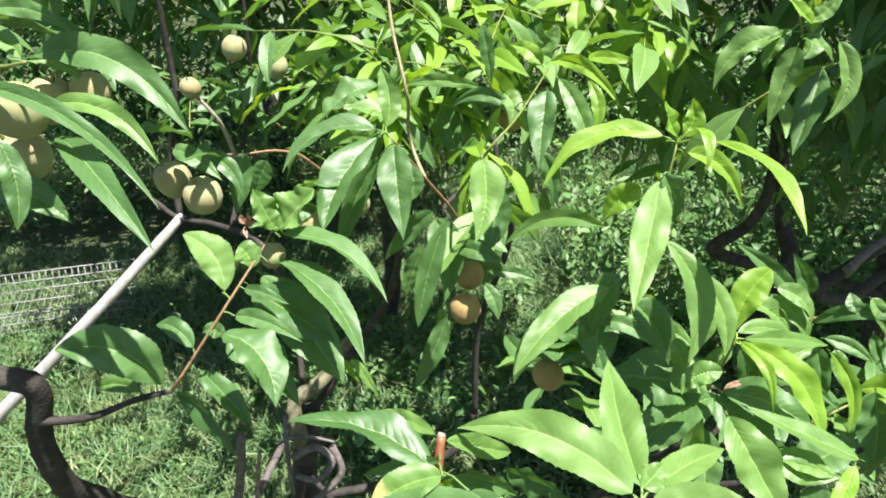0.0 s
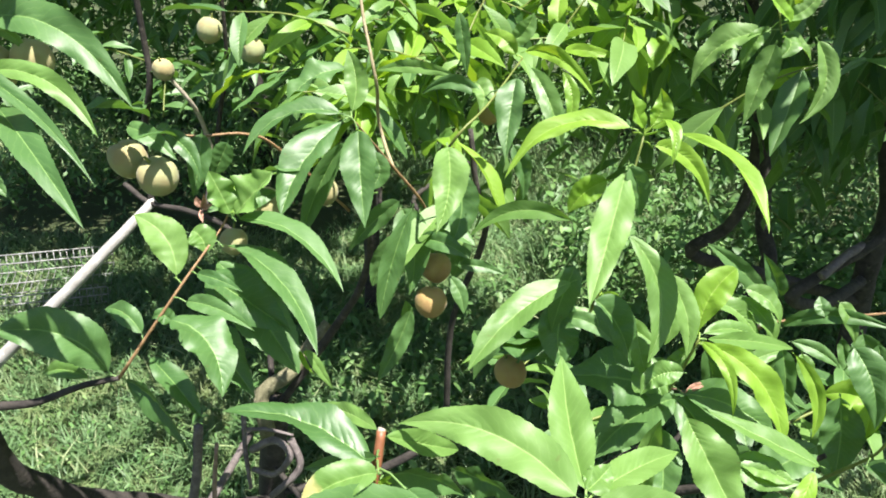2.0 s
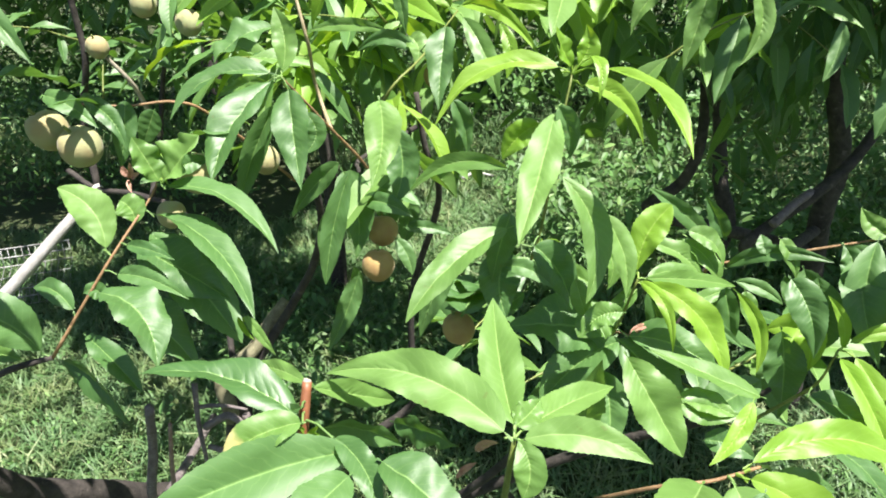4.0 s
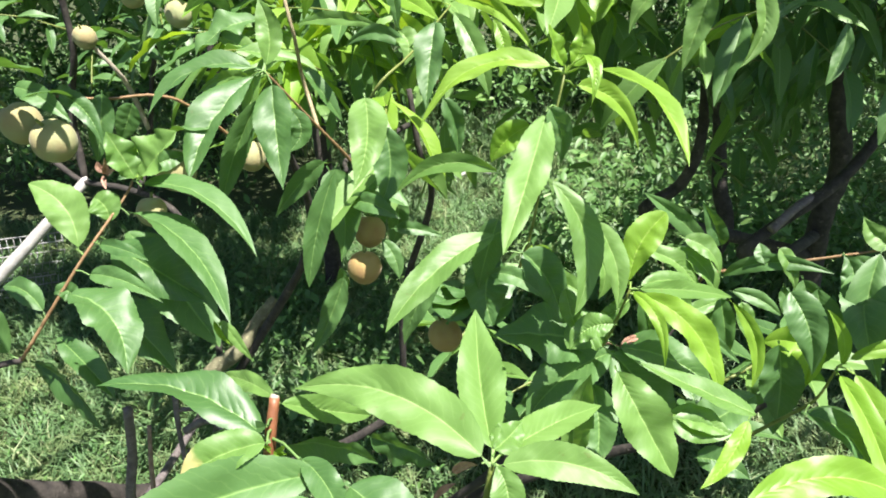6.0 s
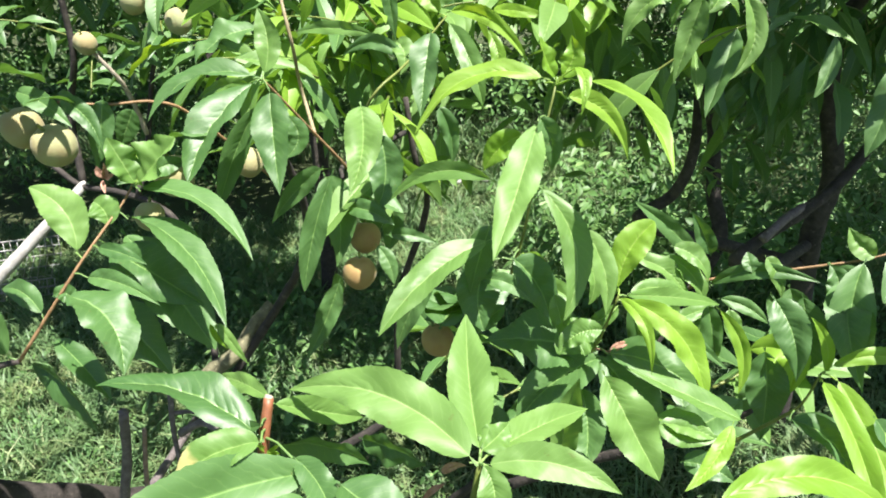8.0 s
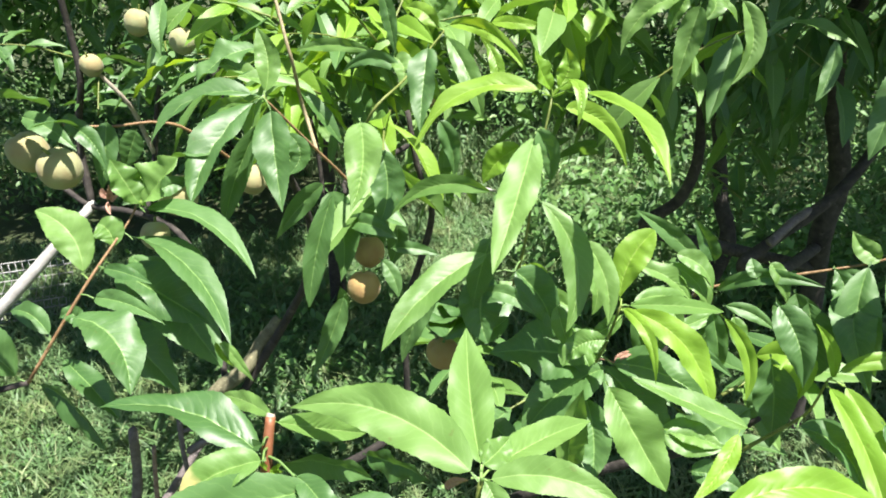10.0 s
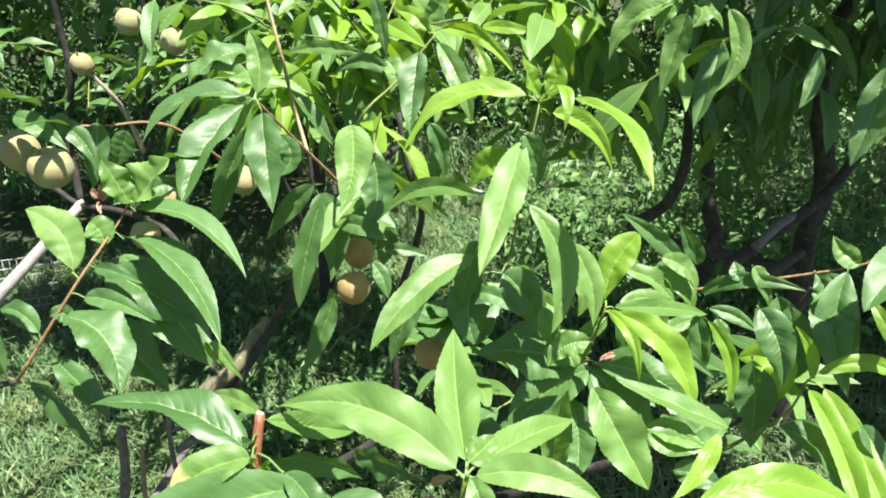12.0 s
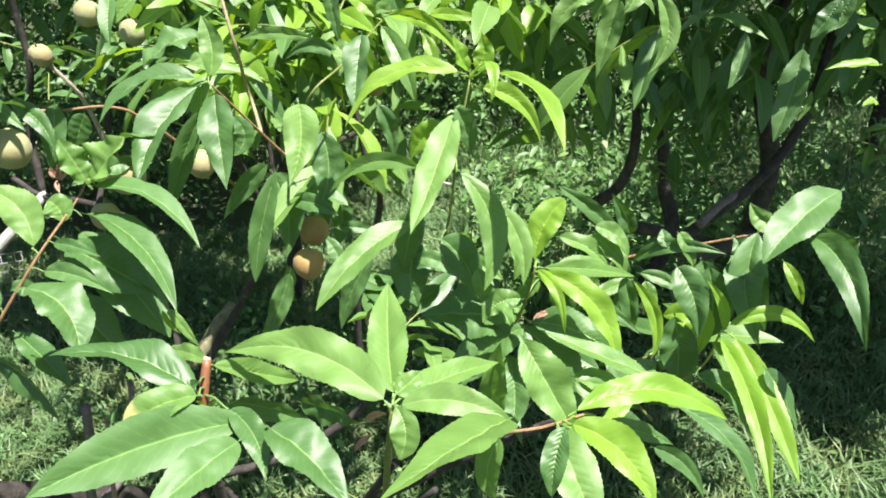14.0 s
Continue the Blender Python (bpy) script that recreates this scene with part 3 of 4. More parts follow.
# a bleached pole leaning on the rear tree
pole = stem("pole", None, [(-1.75, 1.05, -0.03), (-1.255, 1.250, 0.477), (-1.045, 1.340, 0.671), (-0.870, 1.420, 0.834), (-0.759, 1.500, 0.943), (-0.715, 1.55, 0.99)], 0.019, 0.011, wood_white, sides=10)
tagged(pole, "bare sun-bleached wooden pole leaning against a tree", "pole")
# trunks and limbs for the two added shade trees
for tree_, x, y in ((TREE_4, 3.3, 4.3), (TREE_5, -1.6, 4.9)):
    stem("trunk", tree_, [(x, y, -0.06), (x + 0.03, y - 0.02, 0.6), (x - 0.03, y, 1.2), (x, y + 0.05, 2.2)], 0.07, 0.04, bark, "dark trunk", 10)
    for dx, dy in ((0.8, 0.3), (-0.7, 0.4), (0.1, -0.8), (-0.3, 0.9)):
        stem("limb", tree_, [(x - 0.02, y, 1.15), (x + dx * 0.5, y + dy * 0.5, 1.7), (x + dx, y + dy, 2.3)], 0.035, 0.015, bark)
stem("limb", TREE_1, [(0.87, 1.325, 1.005), (0.83, 1.295, 0.998), (0.795, 1.270, 0.985), (0.765, 1.252, 0.968)], 0.0085, 0.0095, wood_mauve, "pale sawn-off limb")

# ---- shoots with their leaves ----
shoot_a = stem("shoot", TREE_0, [(-0.299, 0.636, 1.131), (-0.231, 0.670, 1.224), (-0.195, 0.725, 1.276), (-0.185, 0.735, 1.299)], .0020, .0009, wood_shoot)
leaf(shoot_a, (-0.236, 0.681, 1.231), -58, 47, 0.086, 0.040, 0.012, 0.010, -21, LIGHT, 0.50)
leaf(shoot_a, (-0.181, 0.724, 1.287), 121, -15, 0.168, 0.031, 0.021, -0.012, 1, MATURE)
leaf(shoot_a, (-0.196, 0.716, 1.260), 131, -21, 0.188, 0.036, 0.017, -0.015, -7, MATURE)
leaf(shoot_a, (-0.213, 0.680, 1.240), 109, -9, 0.062, 0.015, 0.003, 0.000, 43, MATURE)
leaf(shoot_a, (-0.224, 0.665, 1.214), 112, -8, 0.096, 0.020, 0.007, -0.002, 40, MATURE)
leaf(shoot_a, (-0.269, 0.650, 1.177), -62, 13, 0.066, 0.023, 0.012, 0.002, -29, MATURE)
leaf(shoot_a, (-0.224, 0.622, 1.217), 128, -29, 0.106, 0.048, 0.015, -0.014, -7, MATURE, 0.42)
leaf(shoot_a, (-0.284, 0.675, 1.135), 123, -28, 0.101, 0.028, 0.002, -0.001, 12, MATURE)
leaf(shoot_a, (-0.328, 0.683, 1.096), 120, -27, 0.121, 0.040, 0.009, -0.007, 84, MATURE)
leaf(shoot_a, (-0.307, 0.636, 1.133), -105, 35, 0.122, 0.053, 0.024, 0.003, -48, MATURE)
leaf(shoot_a, (-0.349, 0.660, 1.110), -75, -8, 0.078, 0.021, 0.010, 0.000, -44, LIGHT)
leaf(shoot_a, (-0.302, 0.760, 1.382), 111, -25, 0.077, 0.023, 0.007, 0.001, 43, MATURE)
leaf(shoot_a, (-0.271, 0.780, 1.370), 114, -47, 0.072, 0.022, 0.011, -0.003, 35, MATURE)
leaf(shoot_a, (-0.179, 0.735, 1.294), 50, 8, 0.054, 0.022, 0.003, -0.004, 61, MATURE)
leaf(shoot_a, (-0.181, 0.726, 1.290), -99, 71, 0.056, 0.033, -0.000, -0.000, -46, LIGHT, 0.45)
leaf(shoot_a, (-0.179, 0.726, 1.290), 29, 53, 0.041, 0.024, 0.002, -0.004, 27, YOUNG, 0.45)
leaf(shoot_a, (-0.180, 0.727, 1.291), 93, 45, 0.072, 0.051, -0.001, 0.001, 42, LIGHT, 0.45)
leaf(shoot_a, (-0.214, 0.700, 1.230), 101, -31, 0.118, 0.053, 0.002, 0.000, 42, MATURE)
leaf(shoot_a, (-0.233, 0.800, 1.367), -143, -72, 0.082, 0.027, 0.000, -0.002, -58, MATURE)
leaf(shoot_a, (-0.211, 0.820, 1.349), -90, -61, 0.058, 0.026, -0.000, 0.000, -100, MATURE)
leaf(shoot_a, (-0.298, 0.850, 1.348), -90, 12, 0.017, 0.015, 0.006, 0.000, -62, MATURE)
leaf(shoot_a, (-0.289, 0.860, 1.345), 90, -88, 0.019, 0.012, 0.002, -0.000, 62, LIGHT)
leaf(shoot_a, (-0.081, 0.620, 1.188), 90, -64, 0.058, 0.011, -0.000, 0.000, 55, LIGHT)
leaf(shoot_a, (-0.088, 0.630, 1.177), 90, -33, 0.022, 0.007, 0.001, 0.000, 48, YOUNG)
leaf(shoot_a, (-0.091, 0.630, 1.180), 90, -67, 0.034, 0.006, -0.003, 0.000, 56, YOUNG)
leaf(shoot_a, (-0.238, 0.660, 1.187), -90, 15, 0.024, 0.018, 0.009, 0.000, -47, MATURE)
leaf(shoot_a, (-0.222, 0.742, 1.293), -149, 72, 0.015, 0.008, -0.001, 0.001, -112, withered)
leaf(shoot_a, (-0.221, 0.742, 1.291), 142, 56, 0.028, 0.007, -0.002, -0.000, 160, withered)
leaf(shoot_a, (-0.220, 0.742, 1.290), 125, 29, 0.024, 0.006, 0.001, 0.001, 89, withered)
leaf(shoot_a, (-0.223, 0.742, 1.290), 156, -40, 0.017, 0.005, 0.002, 0.001, -3, withered)

shoot_b = stem("shoot", TREE_0, [(0.022, 0.395, 1.197), (0.028, 0.399, 1.238), (0.031, 0.412, 1.262)], .0040, .0033, wood_red)
stem("cut_end", shoot_b, [(0.0309, 0.4117, 1.2613), (0.0312, 0.4125, 1.2630), (0.0314, 0.4130, 1.2636)], 0.0031, 0.0024, wood_pale, "pale pruned end")
leaf(shoot_b, (0.030, 0.393, 1.244), -76, 10, 0.120, 0.031, 0.012, 0.007, -2, MATURE)
leaf(shoot_b, (0.027, 0.427, 1.248), -44, -17, 0.088, 0.014, 0.002, 0.002, -34, LIGHT)
leaf(shoot_b, (0.031, 0.412, 1.258), 47, -37, 0.088, 0.018, 0.001, 0.004, 52, LIGHT)
leaf(shoot_b, (0.036, 0.378, 1.257), -109, -16, 0.057, 0.024, 0.007, 0.000, -32, YELLOWED)
leaf(shoot_b, (0.034, 0.388, 1.261), -58, -34, 0.096, 0.013, -0.001, 0.003, -56, MATURE)
leaf(shoot_b, (0.070, 0.375, 1.237), -114, -2, 0.139, 0.038, 0.006, 0.003, -41, MATURE, 0.45)
leaf(shoot_b, (0.050, 0.380, 1.244), 146, -17, 0.063, 0.018, 0.003, -0.006, 14, MATURE)
leaf(shoot_b, (0.067, 0.350, 1.242), -149, 1, 0.081, 0.028, 0.005, -0.002, -23, MATURE)
leaf(shoot_b, (0.081, 0.357, 1.246), 130, -20, 0.080, 0.033, 0.005, -0.002, -2, MATURE)
leaf(shoot_b, (0.029, 0.396, 1.231), 118, 44, 0.018, 0.003, -0.001, -0.001, 69, YOUNG)
leaf(shoot_b, (0.029, 0.396, 1.231), -151, 60, 0.014, 0.003, 0.001, 0.000, -96, YOUNG)
leaf(shoot_b, (0.029, 0.396, 1.231), 117, 22, 0.014, 0.003, -0.001, -0.001, 44, YOUNG)

shoot_c = stem("shoot", TREE_0, [(0.153, 0.370, 1.153), (0.159, 0.362, 1.214), (0.164, 0.366, 1.250)], .0028, .0016, wood_green)
leaf(shoot_c, (0.163, 0.364, 1.250), -65, 5, 0.134, 0.034, 0.016, 0.010, -35, LIGHT, 0.36)
leaf(shoot_c, (0.165, 0.368, 1.254), -3, 13, 0.117, 0.030, -0.004, -0.002, -4, LIGHT, 0.42)
leaf(shoot_c, (0.165, 0.374, 1.252), 43, 9, 0.028, 0.019, 0.000, 0.001, 26, LIGHT)
leaf(shoot_c, (0.170, 0.376, 1.247), 47, -13, 0.105, 0.022, 0.003, -0.001, 19, LIGHT)
leaf(shoot_c, (0.166, 0.364, 1.250), 103, -3, 0.079, 0.021, 0.009, -0.004, 37, LIGHT)
leaf(shoot_c, (0.165, 0.364, 1.253), 174, -56, 0.036, 0.020, 0.003, -0.006, 8, LIGHT)
leaf(shoot_c, (0.141, 0.400, 1.208), 90, 23, 0.018, 0.006, 0.003, 0.000, 42, withered)
leaf(shoot_c, (0.127, 0.420, 1.162), 90, 45, 0.023, 0.005, 0.002, 0.000, 49, withered)

shoot_d = stem("shoot", TREE_0, [(0.201, 0.310, 1.259), (0.225, 0.290, 1.288), (0.248, 0.287, 1.294), (0.271, 0.290, 1.299)], .0012, .0008, wood_shoot)
leaf(shoot_d, (0.226, 0.250, 1.333), -147, 22, 0.109, 0.022, 0.003, -0.001, 2, LIGHT)
leaf(shoot_d, (0.262, 0.288, 1.300), 83, -11, 0.096, 0.018, 0.014, -0.007, 28, YOUNG)
leaf(shoot_d, (0.260, 0.283, 1.300), 138, -23, 0.058, 0.020, 0.008, -0.005, 21, YOUNG)
leaf(shoot_d, (0.255, 0.282, 1.299), 166, -26, 0.060, 0.025, 0.004, 0.003, 13, LIGHT)
leaf(shoot_d, (0.222, 0.250, 1.323), -90, -87, 0.043, 0.013, 0.006, -0.000, -64, LIGHT)
leaf(shoot_d, (0.283, 0.300, 1.283), 63, -35, 0.080, 0.012, 0.003, 0.002, 49, MATURE)
leaf(shoot_d, (0.251, 0.250, 1.328), -155, -48, 0.033, 0.012, 0.004, 0.001, 3, MATURE)
leaf(shoot_d, (0.376, 0.418, 1.197), 122, -43, 0.101, 0.020, 0.012, -0.009, 15, MATURE)
leaf(shoot_d, (0.379, 0.450, 1.124), 101, -47, 0.078, 0.016, 0.009, -0.005, 61, MATURE)

shoot_e = stem("shoot", TREE_0, [(0.433, 0.590, 1.058), (0.465, 0.580, 1.096), (0.478, 0.570, 1.123), (0.485, 0.565, 1.163)], .002, .001, wood_green)
leaf(shoot_e, (0.488, 0.565, 1.167), 100, -8, 0.089, 0.016, 0.024, -0.002, 51, YOUNG)
leaf(shoot_e, (0.482, 0.565, 1.161), -179, -29, 0.169, 0.021, 0.013, -0.006, 16, YOUNG)
leaf(shoot_e, (0.495, 0.563, 1.163), 170, -34, 0.150, 0.025, 0.006, -0.002, 22, YOUNG)
leaf(shoot_e, (0.507, 0.518, 1.153), 135, -54, 0.072, 0.021, 0.002, -0.003, 20, MATURE)
leaf(shoot_e, (0.461, 0.560, 1.115), 150, -21, 0.078, 0.032, 0.011, -0.010, 7, MATURE)
leaf(shoot_e, (0.488, 0.565, 1.161), -78, 68, 0.063, 0.011, 0.007, -0.001, -92, YOUNG)
leaf(shoot_e, (0.450, 0.640, 1.135), 141, -26, 0.057, 0.034, 0.028, -0.010, 46, YOUNG)
leaf(shoot_e, (0.479, 0.660, 1.123), 170, -73, 0.104, 0.045, -0.004, -0.004, 32, MATURE)
leaf(shoot_e, (0.526, 0.720, 1.168), 149, -61, 0.097, 0.040, 0.001, 0.000, 49, MATURE)
leaf(shoot_e, (0.519, 0.740, 1.147), 139, -63, 0.057, 0.016, -0.002, 0.001, 56, MATURE)
leaf(shoot_e, (0.555, 0.660, 1.200), -166, -35, 0.114, 0.039, 0.026, 0.017, 18, MATURE)
leaf(shoot_e, (0.604, 0.680, 1.181), 151, -52, 0.056, 0.014, 0.008, 0.005, 51, YOUNG)

shoot_f = stem("shoot", TREE_0, [(0.435, 0.770, 1.134), (0.451, 0.755, 1.155), (0.551, 0.720, 1.190), (0.605, 0.700, 1.213), (0.664, 0.690, 1.250)], .0022, .001, wood_shoot)
leaf(shoot_f, (0.452, 0.755, 1.146), 126, 20, 0.118, 0.019, 0.019, 0.006, 59, MATURE)
leaf(shoot_f, (0.483, 0.720, 1.182), -3, 40, 0.026, 0.017, 0.000, -0.000, -25, MATURE)
leaf(shoot_f, (0.602, 0.700, 1.211), -53, 38, 0.043, 0.024, -0.005, 0.000, -64, LIGHT)
leaf(shoot_f, (0.601, 0.600, 1.298), -123, -18, 0.134, 0.041, 0.009, 0.002, -16, MATURE)
leaf(shoot_f, (0.562, 0.580, 1.260), -178, -25, 0.132, 0.027, 0.025, 0.000, 34, MATURE)
leaf(shoot_f, (0.601, 0.620, 1.250), 90, -54, 0.068, 0.032, 0.004, 0.000, 101, MATURE)
leaf(shoot_f, (0.550, 0.700, 1.205), -170, -62, 0.044, 0.024, 0.002, -0.011, 18, MATURE)
leaf(shoot_f, (0.558, 0.700, 1.198), 105, -24, 0.043, 0.016, 0.006, 0.006, 65, MATURE)

shoot_g = stem("shoot", TREE_0, [(0.271, 0.610, 1.124), (0.289, 0.600, 1.178), (0.298, 0.585, 1.234)], .002, .0011, wood_green)
leaf(shoot_g, (0.298, 0.585, 1.232), 160, -37, 0.073, 0.012, 0.024, 0.002, 29, YOUNG)
leaf(shoot_g, (0.300, 0.586, 1.231), 115, -45, 0.120, 0.029, 0.016, -0.011, 43, YOUNG)
leaf(shoot_g, (0.301, 0.585, 1.234), 59, -21, 0.155, 0.017, 0.003, -0.001, 57, LIGHT)
leaf(shoot_g, (0.358, 0.620, 1.189), 109, -38, 0.080, 0.012, -0.000, -0.001, 60, MATURE)
leaf(shoot_g, (0.283, 0.560, 1.214), -104, -24, 0.046, 0.022, 0.007, 0.005, -43, LIGHT)
leaf(shoot_g, (0.240, 0.580, 1.241), 127, -69, 0.046, 0.018, -0.001, 0.001, 52, LIGHT)
leaf(shoot_g, (0.413, 0.640, 1.188), 141, -65, 0.093, 0.015, 0.010, -0.010, 52, YOUNG)
leaf(shoot_g, (0.412, 0.660, 1.182), 123, -76, 0.074, 0.021, 0.003, 0.005, 71, MATURE)
leaf(shoot_g, (0.456, 0.760, 1.123), -90, 45, 0.091, 0.017, 0.011, 0.000, -76, MATURE)
leaf(shoot_g, (0.408, 0.530, 1.137), -80, 23, 0.123, 0.023, 0.001, -0.002, -18, LIGHT)
leaf(shoot_g, (0.275, 0.528, 1.195), 138, -49, 0.100, 0.041, 0.000, -0.000, 33, LIGHT, 0.45)
leaf(shoot_g, (0.328, 0.530, 1.137), 100, -9, 0.060, 0.025, -0.005, -0.000, 46, LIGHT)
leaf(shoot_g, (0.380, 0.500, 1.164), -136, -11, 0.084, 0.015, -0.004, -0.004, -14, YOUNG)
leaf(shoot_g, (0.255, 0.560, 1.063), 176, 76, 0.127, 0.028, -0.002, 0.005, 180, LIGHT)
leaf(shoot_g, (0.300, 0.600, 1.161), 90, 33, 0.023, 0.007, 0.003, 0.000, 48, withered)
leaf(shoot_g, (0.439, 0.700, 1.153), -107, -14, 0.069, 0.017, 0.002, -0.000, -41, LIGHT)
leaf(shoot_g, (0.439, 0.700, 1.152), -90, -77, 0.080, 0.019, 0.005, 0.000, -58, MATURE)
leaf(shoot_g, (0.310, 0.620, 1.203), -90, -35, 0.043, 0.017, -0.004, 0.000, -51, LIGHT)
leaf(shoot_g, (0.324, 0.640, 1.191), 58, -78, 0.088, 0.021, 0.005, 0.009, 131, MATURE)
leaf(shoot_g, (0.450, 0.720, 1.150), 111, -21, 0.060, 0.017, 0.007, 0.001, 57, MATURE)
leaf(shoot_g, (0.365, 0.660, 1.178), -90, -78, 0.059, 0.019, -0.003, 0.000, -63, MATURE)
leaf(shoot_g, (0.218, 0.640, 1.218), 111, -15, 0.058, 0.020, 0.007, -0.000, 52, LIGHT)
leaf(shoot_g, (0.450, 0.780, 1.165), -102, 42, 0.131, 0.022, 0.004, -0.000, -83, MATURE)
leaf(shoot_g, (0.460, 0.780, 1.173), -90, 62, 0.067, 0.022, 0.002, 0.000, -93, MATURE)
leaf(shoot_g, (0.385, 0.660, 1.160), -58, 24, 0.041, 0.015, 0.006, 0.005, -52, LIGHT)
leaf(shoot_g, (0.386, 0.740, 1.196), 112, -45, 0.075, 0.023, 0.011, -0.003, 43, LIGHT)
leaf(shoot_g, (0.335, 0.680, 1.180), 74, -13, 0.075, 0.020, 0.010, -0.001, 31, LIGHT)
leaf(shoot_g, (0.492, 0.720, 1.204), 138, -58, 0.051, 0.019, 0.004, -0.002, 36, LIGHT)
leaf(shoot_g, (0.395, 0.740, 1.207), 116, -39, 0.059, 0.023, 0.011, -0.001, 37, LIGHT)
leaf(shoot_g, (0.279, 0.660, 1.239), 163, -66, 0.052, 0.018, 0.006, -0.007, 1, LIGHT)
leaf(shoot_g, (0.445, 0.680, 1.163), 148, -62, 0.051, 0.020, -0.001, 0.002, 22, LIGHT)
leaf(shoot_g, (0.443, 0.600, 1.224), 156, -57, 0.080, 0.032, 0.009, -0.002, 42, MATURE)
leaf(shoot_g, (0.501, 0.620, 1.061), 128, -21, 0.086, 0.028, 0.015, -0.006, 49, MATURE)
leaf(shoot_g, (0.295, 0.608, 1.170), -104, -8, 0.047, 0.039, 0.009, 0.004, -38, LIGHT, 0.50)
leaf(shoot_g, (0.184, 0.680, 1.201), 105, -16, 0.079, 0.025, 0.006, 0.001, 28, LIGHT)
leaf(shoot_g, (0.351, 0.740, 1.195), 107, -33, 0.082, 0.023, 0.011, -0.000, 37, LIGHT)
leaf(shoot_g, (0.329, 0.540, 1.135), 112, -9, 0.054, 0.024, 0.003, 0.000, 22, LIGHT)
leaf(shoot_g, (0.361, 0.540, 1.081), 114, -9, 0.050, 0.025, 0.007, 0.000, 43, MATURE)
leaf(shoot_g, (0.507, 0.660, 1.191), 164, -76, 0.088, 0.046, 0.002, -0.004, 41, MATURE)
leaf(shoot_g, (0.459, 0.620, 1.153), 163, -76, 0.087, 0.041, 0.001, -0.003, 40, MATURE)
leaf(shoot_g, (0.547, 0.640, 1.242), 172, -69, 0.112, 0.039, 0.004, 0.019, 36, MATURE)

shoot_h = stem("shoot", TREE_0, [(0.205, 0.645, 1.214), (0.217, 0.635, 1.272), (0.227, 0.630, 1.352), (0.240, 0.645, 1.408)], .0017, .001, wood_green)
leaf(shoot_h, (0.222, 0.600, 1.335), 157, -62, 0.118, 0.026, 0.008, -0.020, 11, LIGHT)
leaf(shoot_h, (0.263, 0.601, 1.294), 146, -62, 0.080, 0.023, 0.005, -0.008, 23, LIGHT)
leaf(shoot_h, (0.225, 0.630, 1.384), -161, -26, 0.157, 0.031, -0.004, -0.000, -7, LIGHT, 0.42)
leaf(shoot_h, (0.223, 0.620, 1.388), 90, -75, 0.052, 0.020, 0.006, 0.000, 91, MATURE)
leaf(shoot_h, (0.217, 0.660, 1.361), -90, -44, 0.051, 0.025, 0.006, 0.000, -67, YOUNG)
leaf(shoot_h, (0.195, 0.690, 1.303), -66, -18, 0.129, 0.020, 0.021, 0.006, -65, LIGHT)
leaf(shoot_h, (0.187, 0.611, 1.279), -124, -26, 0.134, 0.032, 0.011, 0.005, -17, LIGHT, 0.42)
leaf(shoot_h, (0.186, 0.616, 1.293), -90, -76, 0.078, 0.028, 0.002, 0.000, -77, MATURE)
leaf(shoot_h, (0.137, 0.660, 1.224), -90, -65, 0.108, 0.024, 0.006, -0.000, -73, MATURE)
leaf(shoot_h, (0.159, 0.700, 1.163), -90, -33, 0.048, 0.024, -0.003, 0.000, -56, MATURE)
leaf(shoot_h, (0.208, 0.680, 1.170), -90, -29, 0.056, 0.025, -0.006, 0.000, -54, MATURE)
leaf(shoot_h, (0.175, 0.620, 1.232), 112, -15, 0.055, 0.017, 0.010, 0.001, 50, MATURE)
leaf(shoot_h, (0.220, 0.660, 1.241), 90, -62, 0.051, 0.023, 0.004, -0.000, 78, YOUNG)
leaf(shoot_h, (0.237, 0.654, 1.410), -92, -21, 0.128, 0.023, 0.026, 0.013, -32, YOUNG)
leaf(shoot_h, (0.258, 0.621, 1.417), 160, -18, 0.133, 0.017, 0.013, -0.011, 0, YOUNG)
leaf(shoot_h, (0.248, 0.651, 1.397), 81, -43, 0.091, 0.019, 0.016, -0.006, 64, YOUNG)
leaf(shoot_h, (0.240, 0.645, 1.414), -107, 64, 0.039, 0.017, -0.003, -0.002, -66, YOUNG)
leaf(shoot_h, (0.243, 0.645, 1.414), 58, 75, 0.036, 0.020, -0.007, 0.002, 54, YOUNG)
leaf(shoot_h, (0.253, 0.640, 1.424), 178, -38, 0.051, 0.012, 0.012, -0.004, -5, YOUNG)
leaf(shoot_h, (0.240, 0.645, 1.409), -16, -69, 0.044, 0.009, 0.007, 0.002, -149, MATURE)

shoot_i = stem("shoot", TREE_0, [(0.028, 0.980, 1.170), (0.010, 0.920, 1.241), (-0.019, 0.880, 1.298), (-0.043, 0.840, 1.349), (-0.060, 0.820, 1.380)], .0026, .0012, wood_shoot)
stem("twig", TREE_0, [(-0.021, 0.885, 1.298), (-0.041, 0.951, 1.312), (-0.049, 0.956, 1.347), (-0.040, 0.902, 1.396), (-0.044, 0.897, 1.433), (-0.057, 0.922, 1.487), (-0.063, 0.942, 1.531)], 0.0027, 0.0020, wood_tan)
leaf(shoot_i, (-0.065, 0.820, 1.382), -103, -19, 0.131, 0.033, 0.023, 0.013, -21, MATURE)
leaf(shoot_i, (-0.063, 0.811, 1.380), -147, -38, 0.140, 0.047, 0.008, 0.010, -9, MATURE)
leaf(shoot_i, (-0.048, 0.801, 1.374), 168, -59, 0.120, 0.042, -0.000, 0.001, 16, MATURE)
leaf(shoot_i, (-0.068, 0.830, 1.352), -99, -63, 0.147, 0.029, 0.006, 0.007, -85, MATURE)
leaf(shoot_i, (-0.045, 0.840, 1.335), -174, -79, 0.052, 0.026, -0.006, -0.014, -18, MATURE)
